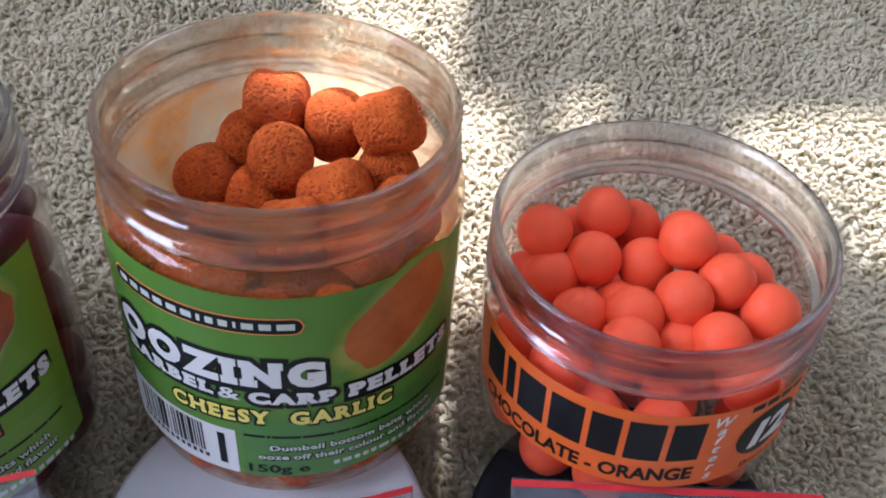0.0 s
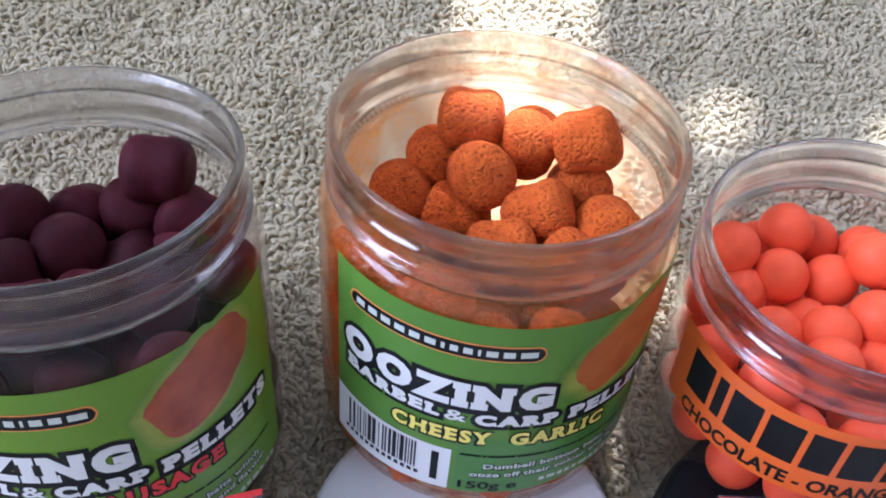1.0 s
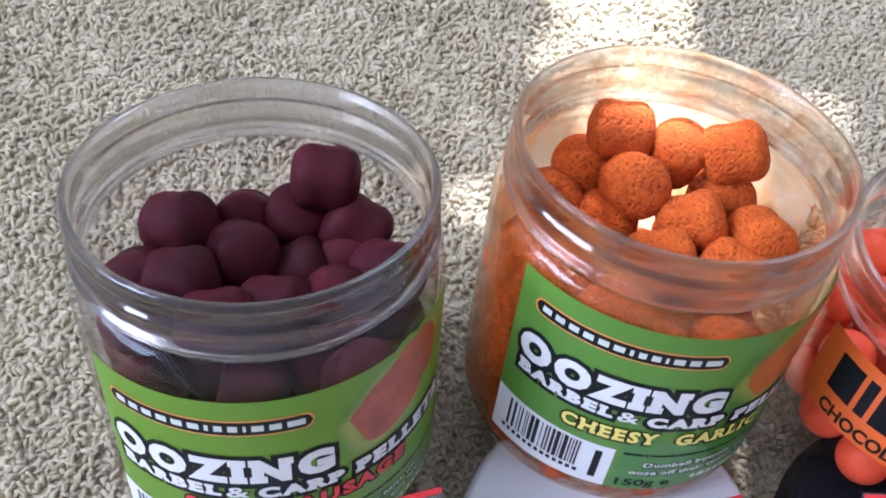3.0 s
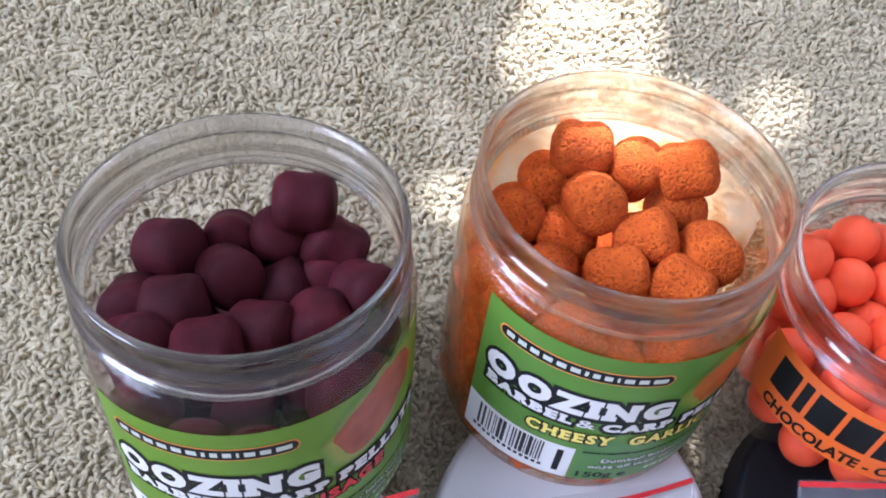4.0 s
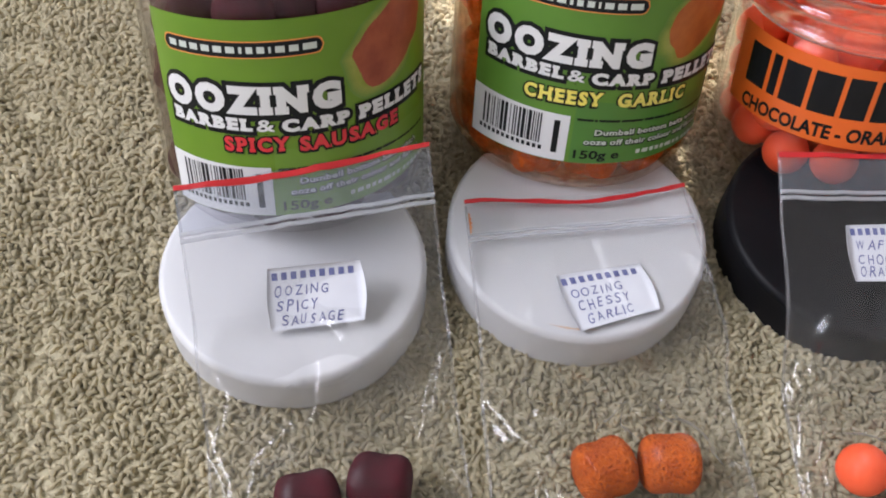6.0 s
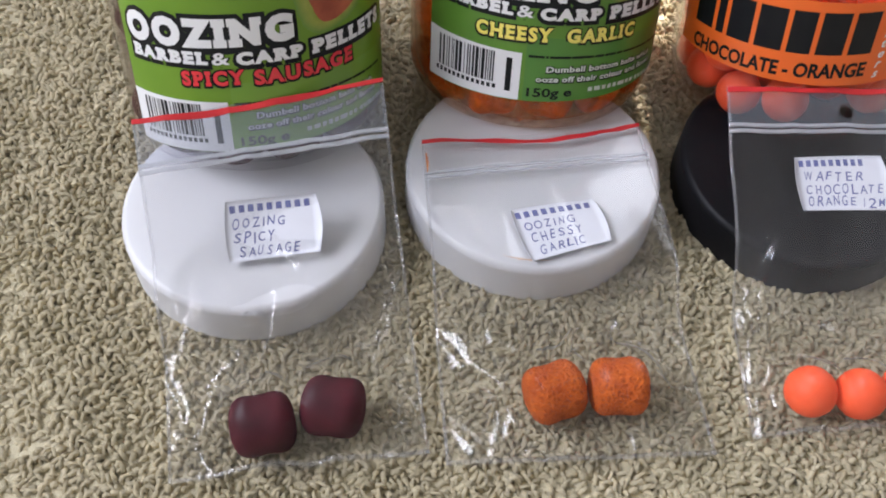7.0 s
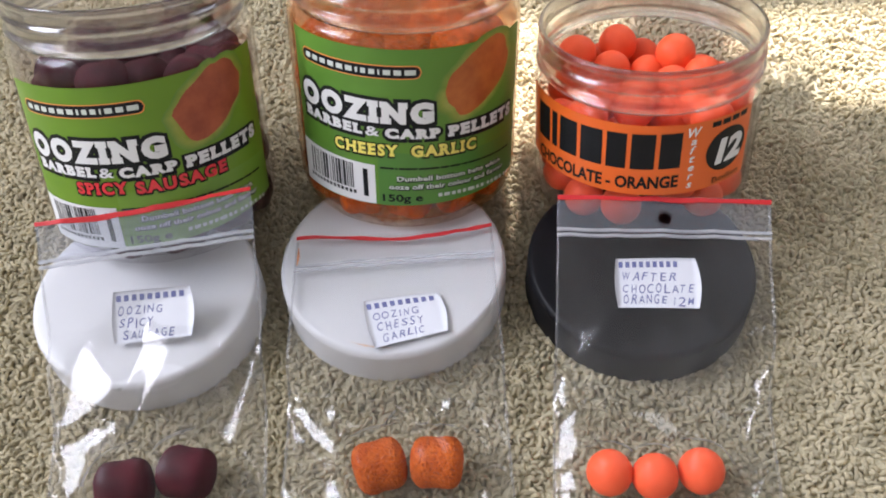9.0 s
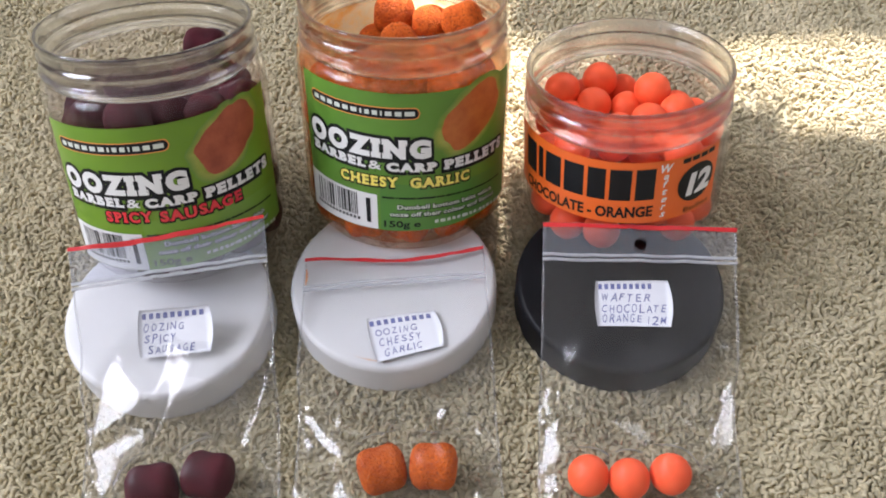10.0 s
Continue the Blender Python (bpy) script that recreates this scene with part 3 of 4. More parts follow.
def green_label(jar, radius, turn, dz, base_mat, flavour, flavour_mat, print_mat, lower, label, askew=0.0):
    """The printed label of the two taller jars. Arcs are taken from degrees round the jar; flavour: word, first and last degree, height."""
    A = lambda deg: (deg + turn) * math.pi / 180 * radius
    Z = lambda z: z + dz
    lab = patch_round("label", radius, A(-60), A(72), Z(1.18), lambda u: Z(6.20 - 0.2 * u * u), base_mat, jar, label, 72, 12)
    r = radius + 0.010
    patch_round("print", r, A(-12), A(71.5), Z(1.20), lambda u: Z(3.05 - 0.45 * u), lower, lab, "", 40, 4)
    for k, glow in enumerate(GLOWS):
        disc_round("print", r + 0.002 * k, A(39), Z(5.02), 1.52 - 0.06 * k, 1.02 - 0.05 * k, glow, lab, "", 0.5, 2.2, 5, 0.16)
    disc_round("print", r + 0.014, A(40), Z(5.06), 1.18, 0.80, print_mat, lab, "picture of a brown pellet", 0.5, 3.0, 5, 0.12)
    # barcode panel
    patch_round("print", r, A(-59.8), A(-13.7), Z(1.20), lambda u: Z(2.64 - 0.10 * u), WHITE_INK, lab, "white barcode panel", 30, 3)
    rng = random.Random(5)
    a, verts, faces = A(-53.5), [], []
    while a < A(-25):
        w = rng.choice((0.025, 0.04, 0.065, 0.09))
        b = len(verts)
        verts += around([(a, Z(1.62)), (a + w, Z(1.62)), (a + w, Z(2.48)), (a, Z(2.50))], r + 0.006)
        faces.append((b, b + 1, b + 2, b + 3))
        a += w + rng.choice((0.03, 0.045, 0.07))
    tagged(link_mesh("print", verts, faces, INK, lab, "black barcode", smooth=False), kind="stuff")
    bars_round("print", r + 0.006, A(-55), A(-24), 0.12, Z(1.50), [1, 1, 1, 1, 1, 1, 1, 1, 1, 1, 1, 1, 1], INK, lab, "", 0.6)
    bars_round("print", r + 0.006, A(-20), A(-17.5), 0.95, Z(1.90), [1], INK, lab)
    # name panel with rounded ends, in plain bars
    for mat, lift, grow, text in ((ORANGE_INK, 0.0, 0.03, ""), (INK, 0.005, 0.0, "black name panel")):
        end = lambda u: min(1.0, math.sqrt(max(0.0, 1 - (1 - min(u, 1 - u) / 0.05) ** 2)) if min(u, 1 - u) < 0.05 else 1.0)
        half = 0.17 + grow
        patch_round("print", r + lift, A(-52.6) - grow, A(9.2) + grow, lambda u: Z(5.53 - 0.04 * u - half * end(u)), lambda u: Z(5.53 - 0.04 * u + half * end(u)), mat, lab, text, 80, 2)
    bars_round("print", r + 0.010, A(-50), A(7), 0.15, Z(5.51), [2, 2, 2, 2, 2, 2, 0.7, 1.4, 1.6, 0.5, 2, 2, 3], GREY_INK, lab, "", 0.9, 0.0, -0.02)
    # lettering: word, first and last degree, height of capitals, middle, rise, growth
    words = [("OOZING", -55.5, 15.2, 0.62, 4.32, -0.07, -0.06), ("BARBEL", -54.0, -19.0, 0.29, 3.73, -0.035, 0.0), ("&", -17.5, -10.5, 0.31, 3.68, 0.0, 0.0),
             ("CARP", -8.0, 18.2, 0.29, 3.62, -0.03, 0.0), ("PELLETS", 22.0, 64.5, 0.34, 3.53, -0.05, 0.06)]
    for k, (word, d0, d1, high, z, rise, grow) in enumerate(words):
        big = k == 0
        text_round("lettering", word, r + 0.004 + 0.0015 * k, A(d0) - 0.09, A(d1) + 0.09, high * 1.05, Z(z - 0.03), INK, lab, "", 0.21 if big else 0.11 if word == "&" else 0.26, 0.0, rise, grow, 0.0, 1.32, True)
        text_round("lettering", word, r + 0.014 + 0.0015 * k, A(d0), A(d1), high, Z(z), WHITE_INK, lab, "bold white letters with a black edge", 0.075 if big else 0.02 if word == "&" else 0.07, 0.0, rise, grow, 0.0, 1.32, True)
    for word, d0, d1, z, rise in flavour:
        text_round("lettering", word, r + 0.018, A(d0) - 0.04, A(d1) + 0.04, 0.38, Z(z - 0.015), INK, lab, "", 0.12, 0.0, rise, 0.0, 0.0, 1.28, True)
        text_round("lettering", word, r + 0.024, A(d0), A(d1), 0.36, Z(z), flavour_mat, lab, "flavour in coloured capitals", 0.05, 0.0, rise, 0.0, 0.0, 1.28, True)
    bars_round("print", r + 0.008, A(-11), A(64), 0.065, Z(2.32), [6, 1, 8, 9, 4, 5, 3, 7, 8, 5, 6], INK, lab, "", 0.5, 0.06, -0.16)
    for k, (text, d0, d1, z) in enumerate((("Dumbell bottom baits which", -3, 56, 2.02), ("ooze off their colour and flavour", -7, 59, 1.74))):
        text_round("lettering", text, r + 0.008, A(d0) - 0.01, A(d1) + 0.01, 0.17, Z(z - 0.012), INK, lab, "", 0.13, 0.05, -0.11, 0.0, 0.0, 1.06)
        text_round("lettering", text, r + 0.012, A(d0), A(d1), 0.16, Z(z), GREY_INK, lab, "", 0.035, 0.05, -0.11, 0.0, 0.0, 1.06)
    text_round("lettering", "150g e", r + 0.008, A(-10.4), A(9.3), 0.25, Z(1.46), INK, lab, "weight in black", 0.025)
    bars_round("print", r + 0.008, A(17), A(65), 0.12, Z(1.33), [1, 1.5, 1, 1, 1, 2, 1, 1, 0.1, 1, 1, 1.6, 1, 0.1, 1, 1], GREY_INK, lab, "", 0.5, 0.04, -0.14)
    if askew:
        lean_label(lab, turn, askew)
    return lab


BODY_R, RIM_R = 3.48, 3.31
jar_purple = bait_jar((-7.428, 2.606, 0.407), (-19.65, 0.23), 7.90, BODY_R, RIM_R, CLEAR, NECK, "open clear jar of purple pellets with a lime green label")
green_label(jar_purple, BODY_R + 0.02, 9.4, -0.22, GREEN_LIME, [("SPICY", -31, -5.5, 3.19, 0.0), ("SAUSAGE", -2, 42.0, 3.08, -0.06)], RED_INK, PELLET_PRINT, LIME_DARK, "glossy lime green printed label", 0.0038)
jar_cheese = bait_jar((0.335, 4.034, 0.34), (-16.39, 1.78), 7.78, BODY_R, RIM_R, CLEAR_STAINED, NECK_WARM, "open dusty clear jar of orange pellets with a green label", bare=CLEAR_DUST_GLOW)
green_label(jar_cheese, BODY_R + 0.02, 0.0, 0.0, GREEN, [("CHEESY", -34.5, -2.0, 3.09, 0.0), ("GARLIC", 4, 37.5, 3.02, -0.05)], YELLOW_INK, PELLET_PRINT_ORANGE, GREEN_DARK, "glossy green printed label")
BODY3 = 3.36
jar_orange = bait_jar((7.894, 3.248, 0.569), (-13.92, -1.83), 5.81, BODY3, 3.28, CLEAR, NECK, "open squat clear jar of orange balls, orange label")


def orange_label(jar, radius):
    A = lambda deg: deg * math.pi / 180 * radius
    lab = patch_round("label", radius, A(-84), A(48.5), 2.02, 4.30, ORANGE_LABEL, jar, "orange printed label", 72, 6)
    r = radius + 0.01
    bars_round("print", r, A(-74.5), A(7.5), 1.14, 3.43, [2.2, 0.8, 2.2, 2.3, 1.9, 2.2, 2.0], INK, lab, "large black name in plain blocks", 0.42, 0.0, 0.06)
    text_round("lettering", "CHOCOLATE - ORANGE", r, A(-73.5), A(7.5), 0.40, 2.40, INK, lab, "black capitals", 0.035, 0.0, 0.09)
    disc_round("print", r, A(33), 3.18, 0.74, 0.70, INK, lab, "black disc")
    text_round("lettering", "12", r + 0.008, A(26), A(43), 0.78, 3.18, WHITE_INK, lab, "white number", 0.05, 0, 0, 0, 0.15, 0.9)
    bars_round("print", r, A(22), A(44), 0.17, 4.12, [2, 2, 2, 2], INK, lab, "", 0.4)
    text_round("lettering", "Boilies", r, A(26), A(44), 0.20, 2.22, INK, lab, "", 0.0)
    # script that runs downwards, letter under letter
    for k, ch in enumerate("Wafters"):
        wide = 0.40 if k == 0 else 0.17
        text_round("lettering", ch, r, A(13.2) - wide / 2, A(13.2) + wide / 2, 0.30 if k == 0 else 0.25, 4.02 - 0.285 * k, WHITE_INK, lab, "white script letter", 0.025, 0.0, 0.0, 0.0, 0.25)


orange_label(jar_orange, BODY3 + 0.02)

# ---- baits ----


def pellet_mesh(name, length, radius, material, seed, rough, waist=0.04):
    """A dumb-bell pellet: a short barrel with rounded ends, a slight waist and an uneven skin."""
    verts, faces = [], []
    rings, seg = 18, 28
    for i in range(rings + 1):
        s = -1 + 2 * i / rings
        s2 = math.sin(s * math.pi / 2)
        r = radius * (1 - abs(s2) ** 4.2) ** (1 / 2.6) if abs(s2) < 1 else 0.0
        r *= 1 - waist * math.exp(-(s2 / 0.35) ** 2)
        for k in range(seg):
            a = 2 * math.pi * k / seg
            verts.append(Vector((max(r, 0.003) * math.cos(a), max(r, 0.003) * math.sin(a), s2 * length / 2)))
    for v in verts:
        d = noise.noise(v * 1.1 + Vector((seed, 0, 0))) * rough + noise.noise(v * 4.5 + Vector((0, seed, 0))) * rough * 0.45
        v *= 1 + d
    for i in range(rings):
        for k in range(seg):
            faces.append((i * seg + k, i * seg + (k + 1) % seg, (i + 1) * seg + (k + 1) % seg, (i + 1) * seg + k))
    me = bpy.data.meshes.new(name)
    me.from_pydata([tuple(v * 0.01) for v in verts], [], faces)
    me.materials.append(material)
    me.polygons.foreach_set("use_smooth", [True] * len(faces))
    return me


def ball_mesh(name, radius, material, seed):
    bm = bmesh.new()
    bmesh.ops.create_icosphere(bm, subdivisions=4, radius=radius)
    for v in bm.verts:
        v.co *= 1 + 0.03 * noise.noise(v.co * 1.3 + Vector((seed, 0, 0))) + 0.006 * noise.noise(v.co * 9)
        v.co.z *= 0.99
    for v in bm.verts:
        v.co *= 0.01
    me = bpy.data.meshes.new(name)
    bm.to_mesh(me)
    bm.free()
    me.materials.append(material)
    me.polygons.foreach_set("use_smooth", [True] * len(me.polygons))
    return me


PURPLES = [pellet_mesh("pellet", 1.48, 0.72, PURPLE, s, 0.035, 0.06) for s in range(4)]
ORANGES = [pellet_mesh("pellet", 1.42, 0.70, ORANGE_PELLET, s + 9, 0.05, 0.06) for s in range(4)]
BALLS = [ball_mesh("bait_ball", 0.61, ORANGE_BALL, s) for s in range(4)]


def put_bait(name, meshes, k, m, label, group):
    ob = new(name, meshes[k % len(meshes)])
    ob.matrix_basis = m
    return tagged(ob, label, "bait", group)


def fill(jar, name, meshes, placed, levels, inner, size, label, group, seed, bare=None):
    """Baits in a jar: those seen through the mouth stand where they lie, the rest are packed in layers below."""
    rng = random.Random(seed)
    done = []
    for x, y, z, ax, ay in placed:
        h = math.hypot(x, y)
        lim = inner - size * 0.5
        if h > lim:
            x, y = x * lim / h, y * lim / h
        done.append(Vector((x, y, z)))
        put_bait(name, meshes, len(done), jar.matrix_basis @ pose(x * 0.01, y * 0.01, z * 0.01, ax, ay, rng.uniform(0, 360) if ax is None else 0), label, group)
    for li, (z, top_y) in enumerate(levels):
        for ring, (rad, count) in enumerate(((inner - size * 0.52, int(2 * math.pi * (inner - size * 0.52) / (size * 1.02))), (inner - size * 1.52, int(2 * math.pi * (inner - size * 1.52) / (size * 1.05))), (0.25, 1))):
            for k in range(count):
                a = 2 * math.pi * (k + 0.5 * (li % 2)) / count + rng.uniform(-0.06, 0.06) + li * 0.4
                p = Vector((rad * math.cos(a), rad * math.sin(a), z + rng.uniform(-0.12, 0.12)))
                if p.y > top_y or any((p - q).length < size * 0.86 for q in done):
                    continue
                if bare and (jar.matrix_basis @ (p * 0.01) - Vector(bare)).length < 0.006:
                    continue
                done.append(p)
                put_bait(name, meshes, len(done), jar.matrix_basis @ pose(p.x * 0.01, p.y * 0.01, p.z * 0.01, rng.uniform(0, 180), rng.uniform(0, 180), rng.uniform(0, 360)), label, group)


# x, y, z in the jar, then the tilt of the axis
fill(jar_purple, "pellet", PURPLES, [
    (-2.03, 1.93, 5.17, 20, 70), (-0.72, 2.62, 4.65, 60, 0), (0.42, 2.42, 4.88, 25, 15), (1.2, 2.66, 6.02, 0, 95), (1.86, 2.14, 4.98, 10, 120),
    (-0.59, 1.15, 4.98, 50, 40), (-1.66, 0.34, 4.95, 10, 75), (2.4, 0.85, 4.75, 40, 60), (0.2, -0.23, 4.72, 20, 70), (1.42, -0.06, 4.75, 80, 30),
    (-0.86, -0.74, 4.85, 0, 80), (-2.62, 0.52, 4.72, 60, 0), (0.6, 1.15, 4.45, 0, 60), (1.5, 1.5, 4.4, 60, 0), (-2.32, -0.5, 4.75, 30, 50)],
    [(0.95, 9), (2.15, 9), (3.35, 9), (4.45, 0.4)], 3.34, 1.38, "dark purple smooth dumb-bell pellet in the jar", "purple pellets", 3)
fill(jar_cheese, "pellet", ORANGES, [
    (-0.38, 2.5, 6.06, 5, 92), (-1.85, 1.73, 4.63, 60, 0), (-1.04, 2.4, 5.01, 80, 10), (-0.21, 1.25, 5.58, 62, 5), (0.86, 2.14, 5.77, 15, 10),
    (2.0, 1.77, 6.12, 10, 65), (-0.63, 1.19, 4.5, 20, 80), (0.95, 0.46, 5.2, 10, 60), (2.0, 1.6, 4.95, 60, 0), (2.35, 0.06, 5.1, 70, 10),
    (0.13, -0.4, 4.9, 0, 80), (1.56, -0.73, 4.9, 40, 100)],
    [(0.95, 9), (2.1, 9), (3.25, 9), (4.35, 1.0), (5.4, -1.2)], 3.34, 1.34, "rough orange brown dumb-bell pellet in the jar", "orange pellets", 7)
fill(jar_orange, "bait_ball", BALLS, [
    (-2.25, 2.1, 3.94, 0, 0), (-0.57, 2.3, 3.96, 30, 0), (0.29, 2.75, 3.3, 60, 9), (-0.88, 1.27, 3.58, 0, 50), (1.07, 1.23, 4.08, 10, 0), (0.29, 1.28, 3.37, 0, 99),
    (2.4, 2.0, 3.09, 5, 0), (1.79, 0.43, 3.67, 80, 0), (0.79, -0.04, 3.66, 33, 0), (-1.13, 2.6, 3.3, 0, 0), (-1.6, 2.1, 3.1, 0, 0), (1.48, 2.4, 3.3, 0, 0),
    (-1.8, 1.05, 3.3, 0, 0), (-2.45, 1.4, 3.0, 0, 0), (2.6, 1.0, 3.2, 0, 0), (2.65, -0.19, 3.4, 0, 0), (-1.34, -0.13, 3.3, 0, 0), (-0.4, 0.4, 2.9, 0, 0),
    (-0.26, -0.3, 3.5, 0, 0), (1.38, -0.96, 3.4, 0, 0), (-0.53, -1.2, 3.6, 0, 0), (0.6, -0.75, 3.0, 0, 0), (1.7, 0.35, 2.6, 0, 0)],
    [(0.95, 9), (1.85, 9), (2.75, 9), (3.6, -1.2)], 3.22, 1.22, "matt orange round bait ball in the jar", "orange balls", 11, (0.080, 0.0095, 0.0205))

# ---- the zip bags with samples ----


def lerp_line(line, t):
    """A smooth curve through the pairs, with no overshoot."""
    xs, ys = [p[0] for p in line], [p[1] for p in line]
    d = [(ys[i + 1] - ys[i]) / (xs[i + 1] - xs[i]) for i in range(len(xs) - 1)]
    m = [d[0]] + [2 * a * b / (a + b) if a * b > 0 else 0.0 for a, b in zip(d, d[1:])] + [d[-1]]
    t = min(max(t, xs[0] - 0.03), xs[-1])
    i = max(k for k in range(len(d)) if xs[k] <= t or k == 0)
    h = xs[i + 1] - xs[i]
    k = (t - xs[i]) / h
    return (2 * k ** 3 - 3 * k * k + 1) * ys[i] + (k ** 3 - 2 * k * k + k) * h * m[i] + (3 * k * k - 2 * k ** 3) * ys[i + 1] + (k ** 3 - k * k) * h * m[i + 1]


def zip_bag(corners, line, lumps, seed, strip_line, hole, label, stain_at=None, creases=(), facets=(), slope=(0.3, 0.2), flap=True):
    """A clear zip bag: upper and lower film, draped along line (share of the length, height), over its lumps (x, y, reach, height)."""
    tl, tr, br, bl = [Vector(c) for c in corners]
    bag = new("zip_bag")
    tagged(bag, label, "bag", "zip bags")

    rng = random.Random(int(seed * 10))
    folds = [(*c, 0.36, 0.85) for c in creases]
    for lx, ly, reach, high in lumps:
        for k in range(2):
            a = rng.uniform(0, 2 * math.pi)
            d0, d1 = reach * rng.uniform(0.9, 1.2), reach * rng.uniform(1.8, 3.4)
            folds.append((lx + math.cos(a) * d0, ly + math.sin(a) * d0, lx + math.cos(a) * d1, ly + math.sin(a) * d1, rng.uniform(0.14, 0.30), rng.uniform(0.16, 0.34)))
    for k in range(4):
        p = (tl * (1 - 0.06) + tr * 0.06) if k % 2 else (tl * 0.06 + tr * 0.94)
        q = (bl * (1 - 0.06) + br * 0.06) if k % 2 else (bl * 0.06 + br * 0.94)
        e = p.lerp(q, rng.uniform(0.45, 0.95))
        inward = rng.uniform(0.5, 1.5) * (1 if k % 2 else -1)
        folds.append((e.x, e.y, e.x + inward, e.y + rng.uniform(-1.4, 1.6), rng.uniform(0.18, 0.36), rng.uniform(0.2, 0.42)))

    def fold_height(x, y):
        top = 0.0
        for x0, y0, x1, y1, high, wide in folds:
            dx, dy = x1 - x0, y1 - y0
            t = min(1, max(0, ((x - x0) * dx + (y - y0) * dy) / (dx * dx + dy * dy)))
            d = math.hypot(x - x0 - t * dx, y - y0 - t * dy)
            if d < wide:
                top = max(top, high * (1 - d / wide) ** 1.3 * (1 - 0.8 * t))
        return top

    def flat(u, v, lift):
        p = (tl * (1 - u) + tr * u) * (1 - v) + (bl * (1 - u) + br * u) * v
        sway = noise.noise(Vector((u * 3.2 + seed, v * 1.5, 1.0))) * 0.05 + noise.noise(Vector((u * 9 + seed, v * 4, 4.0))) * 0.018
        z = lerp_line(line, min(1, max(0, v + sway * min(1, max(0, v - 0.2) * 5))))
        w = noise.noise(Vector((p.x * 0.8 + seed, p.y * 0.5, 0.3))) * 0.10 + (0.5 - abs(noise.noise(Vector((p.x * 0.55 + p.y * 0.35 + seed * 3, p.y * 0.22 - p.x * 0.15, seed))))) ** 3 * 0.9
        w *= 0.45 + 0.8 * min(1, max(0, (v - 0.35) * 3))
        w += fold_height(p.x, p.y) * min(1, min(u, 1 - u) * 30)
        top = 0.0
        for lx, ly, reach, high in lumps:
            d = math.hypot(p.x - lx, p.y - ly) / reach
            top = max(top, high * math.exp(-d ** 3) if d < 2.6 else 0.0)
        edge = min(u, 1 - u) * 8
        w += 0.020 * math.sin(v * 210 + 4 * noise.noise(Vector((u * 2, v * 5, seed)))) * max(0.0, 1 - v / 0.13)
        z += lift * (w * min(1, edge + 0.25) + max(0.0, top - 0.25) * min(1, edge * 1.5)) + 0.11 * lift
        return (p.x, p.y, z)

    # flat triangular facets of the crumpled upper film, all tilted one way
    planes = []
    for f in facets:
        tri = [(f[0], f[1]), (f[2], f[3]), (f[4], f[5])]
        at = [flat(u, v, 0.5) for u, v in tri]
        if (at[1][0] - at[0][0]) * (at[2][1] - at[0][1]) - (at[1][1] - at[0][1]) * (at[2][0] - at[0][0]) < 0:
            at.reverse()
        up = max(z - slope[0] * x - slope[1] * y for x, y, z in at)
        planes.append((at, up + 0.05))

    def place(u, v, lift):
        x, y, z = flat(u, v, lift)
        if lift > 0.9:
            for at, up in planes:
                inside = 9.0
                for k in range(3):
                    (ax, ay, _), (bx, by, _) = at[k], at[(k + 1) % 3]
                    inside = min(inside, ((bx - ax) * (y - ay) - (by - ay) * (x - ax)) / math.hypot(bx - ax, by - ay))
                inside += 0.20 * noise.noise(Vector((x * 1.5, y * 1.5, seed)))
                if inside > -0.30:
                    w = (inside + 0.30) / 0.20 if inside < -0.10 else 1.0
                    w = w * w * (3 - 2 * w) * min(1, min(u, 1 - u) * 40)
                    curl = 0.03 * noise.noise(Vector((x * 0.7, y * 0.7, seed + 5)))
                    goal = slope[0] * x + slope[1] * y + up + curl
                    if any(math.hypot(x - lx, y - ly) < 1.3 * reach for lx, ly, reach, _ in lumps):
                        goal = max(goal, z)
                    z += (goal - z) * w
        return (x, y, z)

    for lift, name in ((1.0, "front_film"), (0.0, "back_film")):
        pts, faces = grid(120, 170)
        verts = [place(u, v, lift) for u, v in pts]
        if hole:
            hu, hv, hr = hole
            width, length = (tr - tl).length, (bl - tl).length
            def off(p):
                return Vector(((p[0] - hu) * width, (p[1] - hv) * length))
            kept = [f for f in faces if (sum((off(pts[i]) for i in f), Vector((0, 0))) / 4).length > hr]
            stay = set(kept)
            gone = {i for f in faces if f not in stay for i in f}
            for i in {i for f in kept for i in f} & gone:
                d = off(pts[i])
                d = d.normalized() * hr
                verts[i] = place(hu + d.x / width, hv + d.y / length, lift)
            faces = kept
        film = link_mesh(name, verts, faces, FILM, bag, "clear crinkled film")
        film.data.materials.append(FLAP)
        film.data.materials.append(FILM_PRESSED)
        for p in film.data.polygons:
            c = p.center * 100
            if flap and max(pts[i][1] for i in faces[p.index]) < 0.118:
                p.material_index = 1
            elif any(math.hypot(c.x - lx, c.y - ly) < reach * 1.05 + 0.12 * noise.noise(Vector((c.x * 3, c.y * 3, seed))) for lx, ly, reach, _ in lumps):
                p.material_index = 2

    def ribbon(name, v0, width, thick, material, text, wave=None):
        n, verts, faces = 48, [], []
        for i in range(n + 1):
            u = i / n
            dv = wave(u) if wave else 0.0
            a, b = Vector(place(u, v0 + dv - width / 2, 1.0)), Vector(place(u, v0 + dv + width / 2, 1.0))
            for p, dz in ((a, 0.015), (b, 0.015), (b, 0.015 + thick), (a, 0.015 + thick)):
                verts.append((p.x, p.y, p.z + dz))
            if i:
                k = (i - 1) * 4
                for j in range(4):
                    faces.append((k + j, k + (j + 1) % 4, k + 4 + (j + 1) % 4, k + 4 + j))
        link_mesh(name, verts, faces, material, bag, text, smooth=False)

